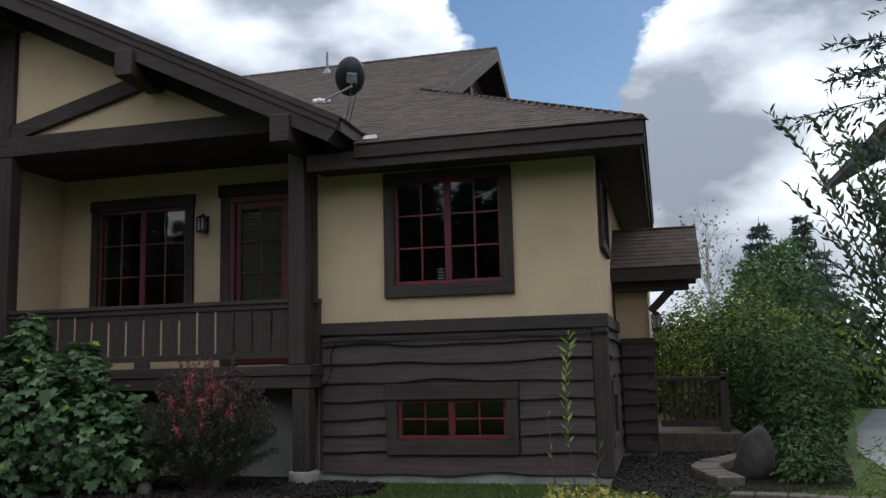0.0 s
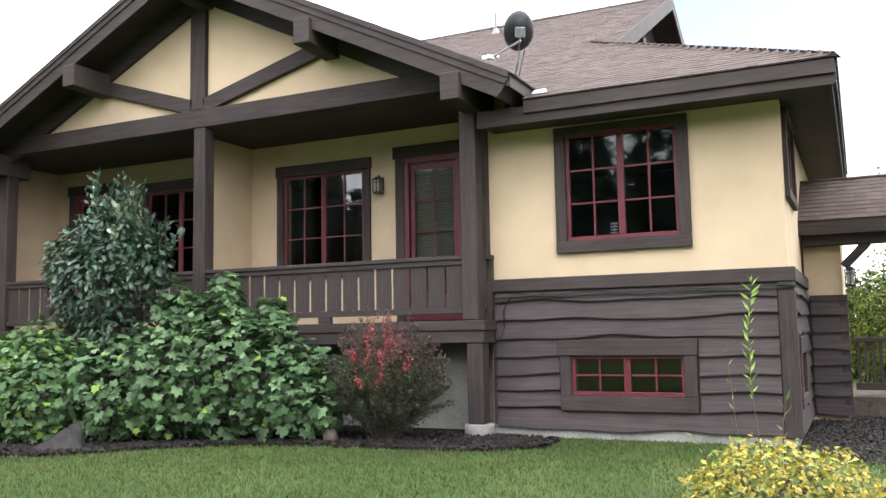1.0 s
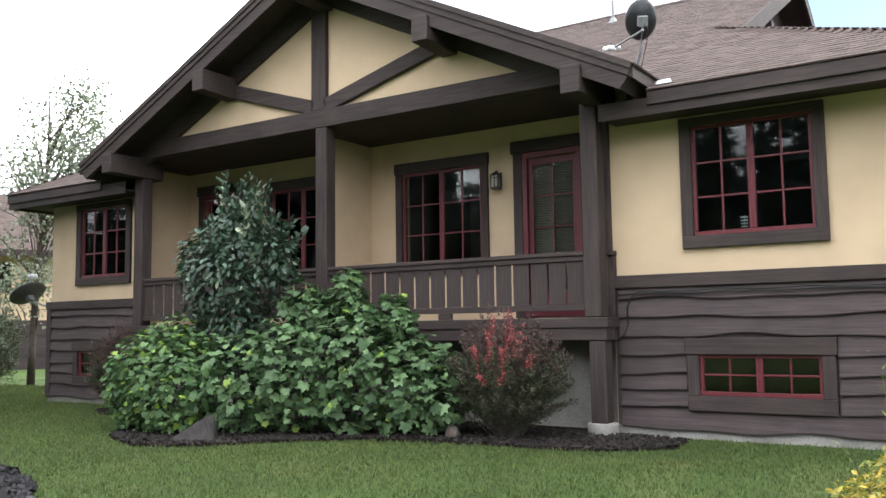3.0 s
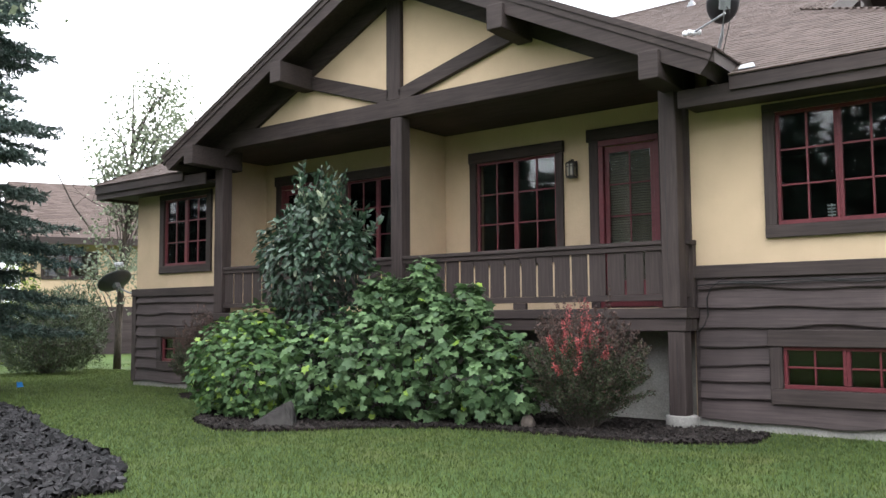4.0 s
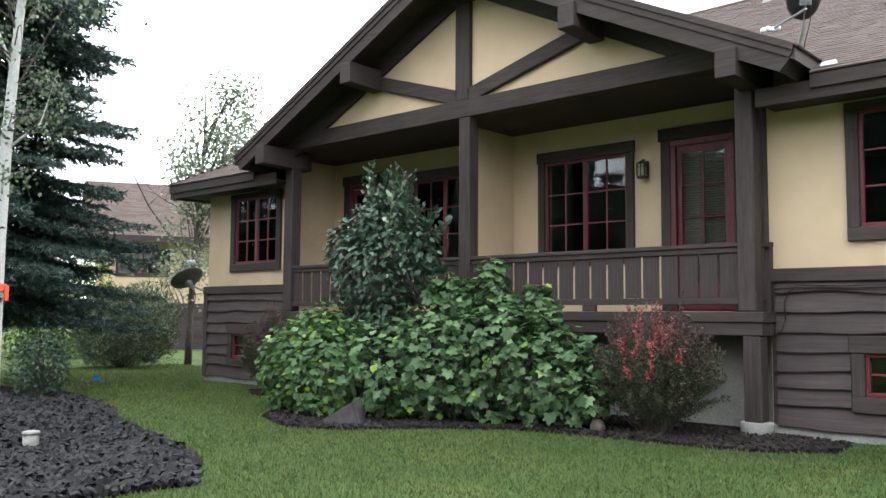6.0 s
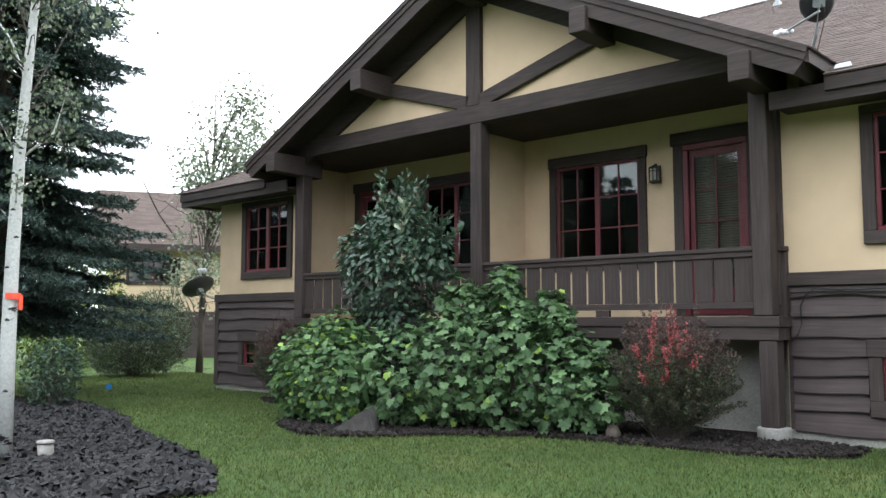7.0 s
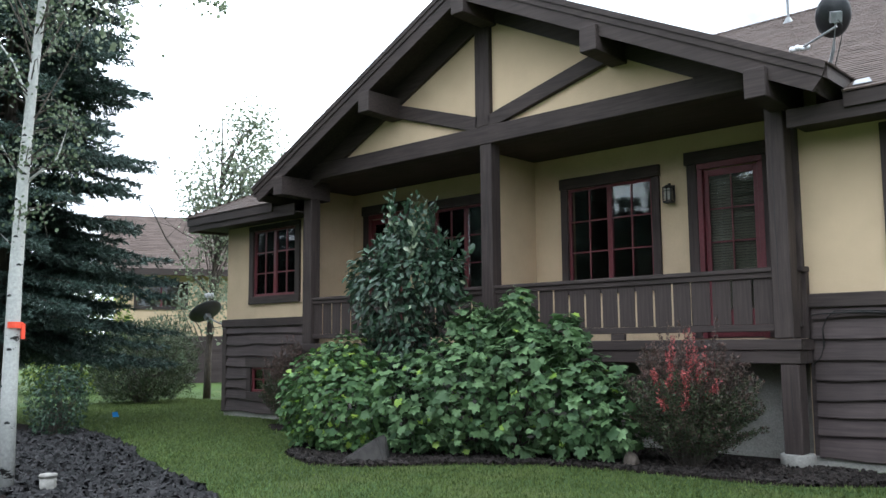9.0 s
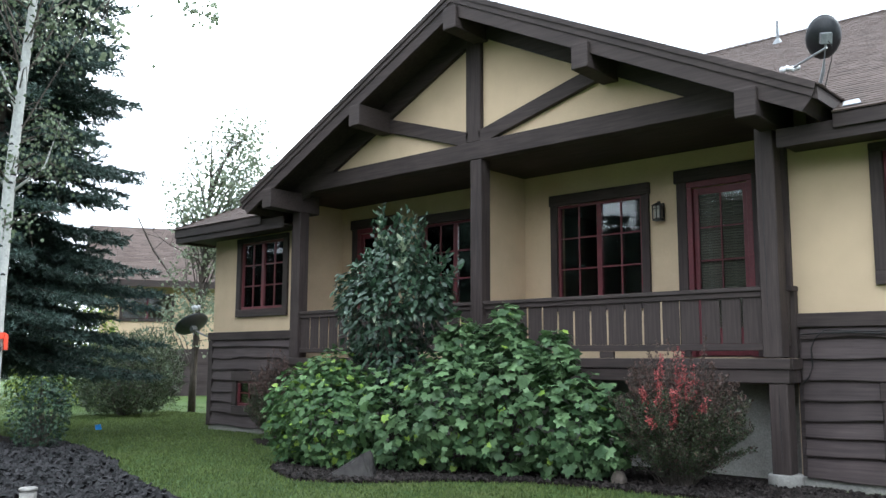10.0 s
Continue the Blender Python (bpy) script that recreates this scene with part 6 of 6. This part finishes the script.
broadleaf("aspen_tree", "white aspen trunk close behind the sparse aspen", -23.3, 3.9, 8.0, [(-22.6, 4.4, 6.0, 1.3, 1.2, 1.6)], 73, BIRCH, ASPEN, 2600, 0.09, 0.09, (0.3, 0.3), limbs=18)
broadleaf("bare_tree", "thin pale leafless tree behind the landing", 2.05, 14.0, 5.4, [(2.05, 14.0, 3.9, 0.8, 0.8, 1.3), (1.8, 14.0, 4.9, 0.6, 0.6, 0.7)], 74, BIRCH, ASPEN, 260, 0.09, 0.05, (0.1, 0), limbs=26, bare_twigs=10, fork=0.15)
broadleaf("deciduous_tree", "round green deciduous tree beyond the drive", 6.3, 33.0, 6.5, [(6.3, 33, 4.4, 2.4, 2.2, 2.2), (8.0, 33, 3.6, 1.8, 1.8, 1.8), (5.0, 33, 3.4, 1.8, 1.6, 1.7)], 75, BARK, CURRANT, 5200, 0.20, 0.2, limbs=24)
shrub("willow_bush", "round grey-green willow bush with fine upright twigs", [(-23.2, 0.9, 0.75, 1.35, 1.2, 1.25), (-22.6, 1.3, 1.05, 1.0, 0.9, 1.15), (-24.0, 0.8, 0.8, 0.9, 0.9, 1.1)],
      [(3500, "slim", 0.10, 0.18, WILLOW, "leaves"), (10000, "slim", 0.10, 0.2, BARB_GREEN, "dark_leaves")], (-23.2, 0.9, GZ), 81, n_stems=80, shell=0.6, up=0.2, droop=-0.9, spread=0.8)
shrub("rose_shrub", "small dark green shrub at the edge of the rock bed", [(-15.35, -4.85, 0.35, 0.52, 0.48, 0.62), (-15.2, -4.75, 0.6, 0.36, 0.36, 0.42)],
      [(2400, "oval", 0.045, 0.085, DOGWOOD, "leaves")], (-15.3, -4.85, GZ), 82, n_stems=40, shell=0.7, spread=0.8)
# sun on these shrubs is leaf colour too, BUSH_YELLOW beside BUSH
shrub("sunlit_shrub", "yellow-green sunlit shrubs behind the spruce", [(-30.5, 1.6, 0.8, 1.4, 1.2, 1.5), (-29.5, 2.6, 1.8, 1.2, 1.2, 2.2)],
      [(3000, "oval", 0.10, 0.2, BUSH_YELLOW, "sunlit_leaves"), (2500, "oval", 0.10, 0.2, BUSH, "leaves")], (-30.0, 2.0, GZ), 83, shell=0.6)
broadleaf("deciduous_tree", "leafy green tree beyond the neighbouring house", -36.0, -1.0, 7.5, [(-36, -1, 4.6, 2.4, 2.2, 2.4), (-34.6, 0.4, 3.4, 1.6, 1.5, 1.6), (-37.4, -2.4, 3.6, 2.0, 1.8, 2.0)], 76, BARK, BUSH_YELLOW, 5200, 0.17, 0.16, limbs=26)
broadleaf("deciduous_tree", "leafy green tree behind the tall spruce", -33.0, -4.6, 8.5, [(-33, -4.6, 5.4, 2.6, 2.4, 2.6), (-31.6, -5.4, 3.6, 1.8, 1.6, 1.8), (-34, -6.4, 4.4, 2.0, 1.8, 2.2)], 77, BARK, BUSH, 5200, 0.17, 0.16, limbs=26)
shrub("dark_shrub", "dark low shrubs at the back of the lawn", [(-34.5, 0.2, 0.8, 1.8, 1.2, 1.3), (-36.5, -1.6, 0.8, 1.8, 1.2, 1.4)], [(4500, "oval", 0.12, 0.22, BUSH, "leaves")], (-35.0, -0.5, GZ), 84, shell=0.6)


# ---------------------------------------------------------------- neighbouring houses
def neighbour(name, label, x0, x1, y0, y1, eave, ridge, over, wins, gable_front=False, wall_mat=STUCCO):
    h = thing(name, label, "house", "neighbouring houses")
    part("wall", wall_mesh("wall", x0, x1, GZ, eave, y0, y0 + 0.2, wins, wall_mat), None, h)
    part("wall", wall_mesh("wall", x0, x1, GZ, eave, y1 - 0.2, y1, [], wall_mat), None, h)
    for a in (x0, x1 - 0.2):
        part("wall", wall_mesh("wall", y0 + 0.2, y1 - 0.2, GZ, eave, a, a + 0.2, [], wall_mat, "y"), None, h)
    part("siding", wall_mesh("siding", x0 - 0.03, x1 + 0.03, GZ, 1.8, y0 - 0.05, y0 - 0.003, [], SIDING), None, h)
    for a, b, c, d in wins:
        w = part("window", box(a - 0.13, b + 0.13, y0 - 0.06, y0 - 0.003, d, d + 0.13, 0.004), TIMBER_X, h)
        part("casing", box(a - 0.13, a, y0 - 0.05, y0 - 0.003, c, d, 0.004), TIMBER_Z, w)
        part("casing", box(b, b + 0.13, y0 - 0.05, y0 - 0.003, c, d, 0.004), TIMBER_Z, w)
        part("sill", box(a - 0.13, b + 0.13, y0 - 0.06, y0 - 0.003, c - 0.14, c, 0.004), TIMBER_X, w)
        part("pane", box(a, b, y0 + 0.08, y0 + 0.09, c, d, 0), GLASS, w)
        part("mullion", box((a + b) / 2 - 0.04, (a + b) / 2 + 0.04, y0 + 0.03, y0 + 0.075, c, d, 0), RED, w)
    part("ceiling", box(x0 + 0.2, x1 - 0.2, y0 + 0.2, y1 - 0.2, eave - 0.1, eave, 0), ROOM, h)
    if gable_front:
        mx = (x0 + x1) / 2
        half = mx - x0 + over
        for s in (-1, 1):
            part("roof", slab_mesh("roof", [(mx, y0 - over, ridge), (mx + s * half, y0 - over, eave), (mx + s * half, y1 + over, eave), (mx, y1 + over, ridge)], (0, 0, -0.25), TIMBER_X), None, h)
            sh = shingle_mesh("shingles", (mx + s * half, y0 - over - 0.02, eave), (0, 1, 0), (-s, 0, (ridge - eave) / half), half, lambda v: 0.0, lambda v: y1 - y0 + 2 * over, np.random.default_rng(2), 0.16, 0.4)
            tagged(part("shingles", sh, None, h), kind="stuff")
        part("gable", slab_mesh("gable", [(x0, y0, eave - 0.02), (x1, y0, eave - 0.02), (mx, y0, ridge - 0.3)], (0, 0.2, 0), wall_mat), None, h)
    else:
        my = (y0 + y1) / 2
        half = my - y0 + over
        for s in (-1, 1):
            part("roof", slab_mesh("roof", [(x0 - over, my, ridge), (x0 - over, my + s * half, eave), (x1 + over, my + s * half, eave), (x1 + over, my, ridge)], (0, 0, -0.22), TIMBER_X), None, h)
        sh = shingle_mesh("shingles", (x0 - over, my - half, eave), (1, 0, 0), (0, 1, (ridge - eave) / half), half, lambda v: 0.0, lambda v: x1 - x0 + 2 * over, np.random.default_rng(2), 0.2, 0.45)
        tagged(part("shingles", sh, None, h), kind="stuff")
        for a in (x0, x1 - 0.2):
            part("gable", slab_mesh("gable", [(a, y0, eave - 0.02), (a, y1, eave - 0.02), (a, my, ridge - 0.28)], (0.2, 0, 0), wall_mat), None, h)
        part("fascia", box(x0 - over, x1 + over, my - half - 0.04, my - half, eave - 0.28, eave + 0.01, 0), TIMBER_X, h)
    return h


neighbour("neighbour_house", "tan stucco house with a brown shingle roof beyond the lawn", 0.0, 14.0, 0.0, 9.6, 4.70, 7.75, 0.8, [(0.9, 2.9, 3.1, 4.05), (3.3, 4.6, 0.4, 1.1)]).matrix_basis = pose(-35.6, 6.2, 0, 0, 0, 62)
neighbour("neighbour_house", "brown house with a steep gable beyond the drive", 10.4, 18.6, 17.0, 26.0, 8.5, 12.1, 2.6, [(12.0, 13.5, 4.0, 5.5)], True, SIDING)
neighbour("distant_house", "low brown house among far trees", 22.0, 36.0, 60.0, 70.0, 3.4, 5.8, 0.8, [(24.0, 26.0, 1.2, 2.4), (30.0, 32.0, 1.2, 2.4)])

# far woods along the horizon
far = np.random.default_rng(9)
P, Wy, Sz = [], [], []
for i in range(260):
    a = far.uniform(0, 6.283)
    d = far.uniform(85, 150)
    x, y = d * math.cos(a), d * math.sin(a)
    h = far.uniform(5, 11)
    m = 110
    f = far.random(m) ** 0.8
    rr = (1 - f) * h * 0.26 * np.sqrt(far.random(m)) + 0.1
    b = far.uniform(0, 6.283, m)
    P.append(np.stack([x + rr * np.cos(b), y + rr * np.sin(b), GZ + f * h], 1))
    Wy.append(np.stack([np.cos(b), np.sin(b), far.normal(size=m) * 0.3 - 0.3], 1))
    Sz.append(far.uniform(0.8, 1.7, m))
P, Wy, Sz = np.concatenate(P), np.concatenate(Wy), np.concatenate(Sz)
tagged(new("far_woods", leaves_mesh("far_woods", P, Wy, unit(far, len(P)), Sz, "oval", SPRUCE)), "dark conifer woods along the horizon", "woods", kind="stuff")
# tall trees across the lawn, behind the walker, that the window panes mirror
for i in range(46):
    x, y = (-58 + i * 4.6, -31 - 5 * (i % 2) - 2 * (i % 3)) if i < 22 else (-46 + (i - 22) * 2.35, -44 + 1.5 * (i % 3))
    conifer("spruce_tree", "spruce across the lawn, mirrored in the windows", x, y, 11.6 + 1.3 * (i * 7 % 4), 4.6, 0.4, 90 + i, SPRUCE, 9, 8, 0.75, 0.7)


# ---------------------------------------------------------------- grass blades on the nearer lawn
gr = np.random.default_rng(17)
swaths = []                            # count, x from and to, y from and to: thinner further off
for n, x0, x1, y0, y1 in ((150000, -13.5, 3.0, -9.3, -0.1), (70000, -24.0, -13.5, -4.6, 3.0), (16000, -36.0, -24.0, -5.0, 5.0), (26000, -10.0, 6.0, -17.0, -9.3), (9000, 3.0, 6.0, -9.3, -1.5)):
    swaths.append(np.stack([gr.uniform(x0, x1, n), y0 + (y1 - y0) * gr.random(n) ** (1.25 if n == 150000 else 1.0)], 1))
gx, gy = np.concatenate(swaths).T
ok = np.array([not (inside(FRONT_BED, q) or inside(LEFT_BED, q)) for q in zip(gx, gy)]) & ~((gx > LEFT_X - 0.05) & (gy > -0.1))
gx, gy = gx[ok], gy[ok]
P = np.stack([gx, gy, np.full(len(gx), GZ - 0.004)], 1)
Wy = np.stack([gr.normal(size=len(gx)) * 0.45, gr.normal(size=len(gx)) * 0.45, np.ones(len(gx))], 1)
tagged(new("grass", leaves_mesh("grass", P, Wy, unit(gr, len(gx)), 0.035 + 0.03 * gr.random(len(gx)), "slim", BLADE)), "short green grass blades of the mown lawn", "grass", kind="stuff")
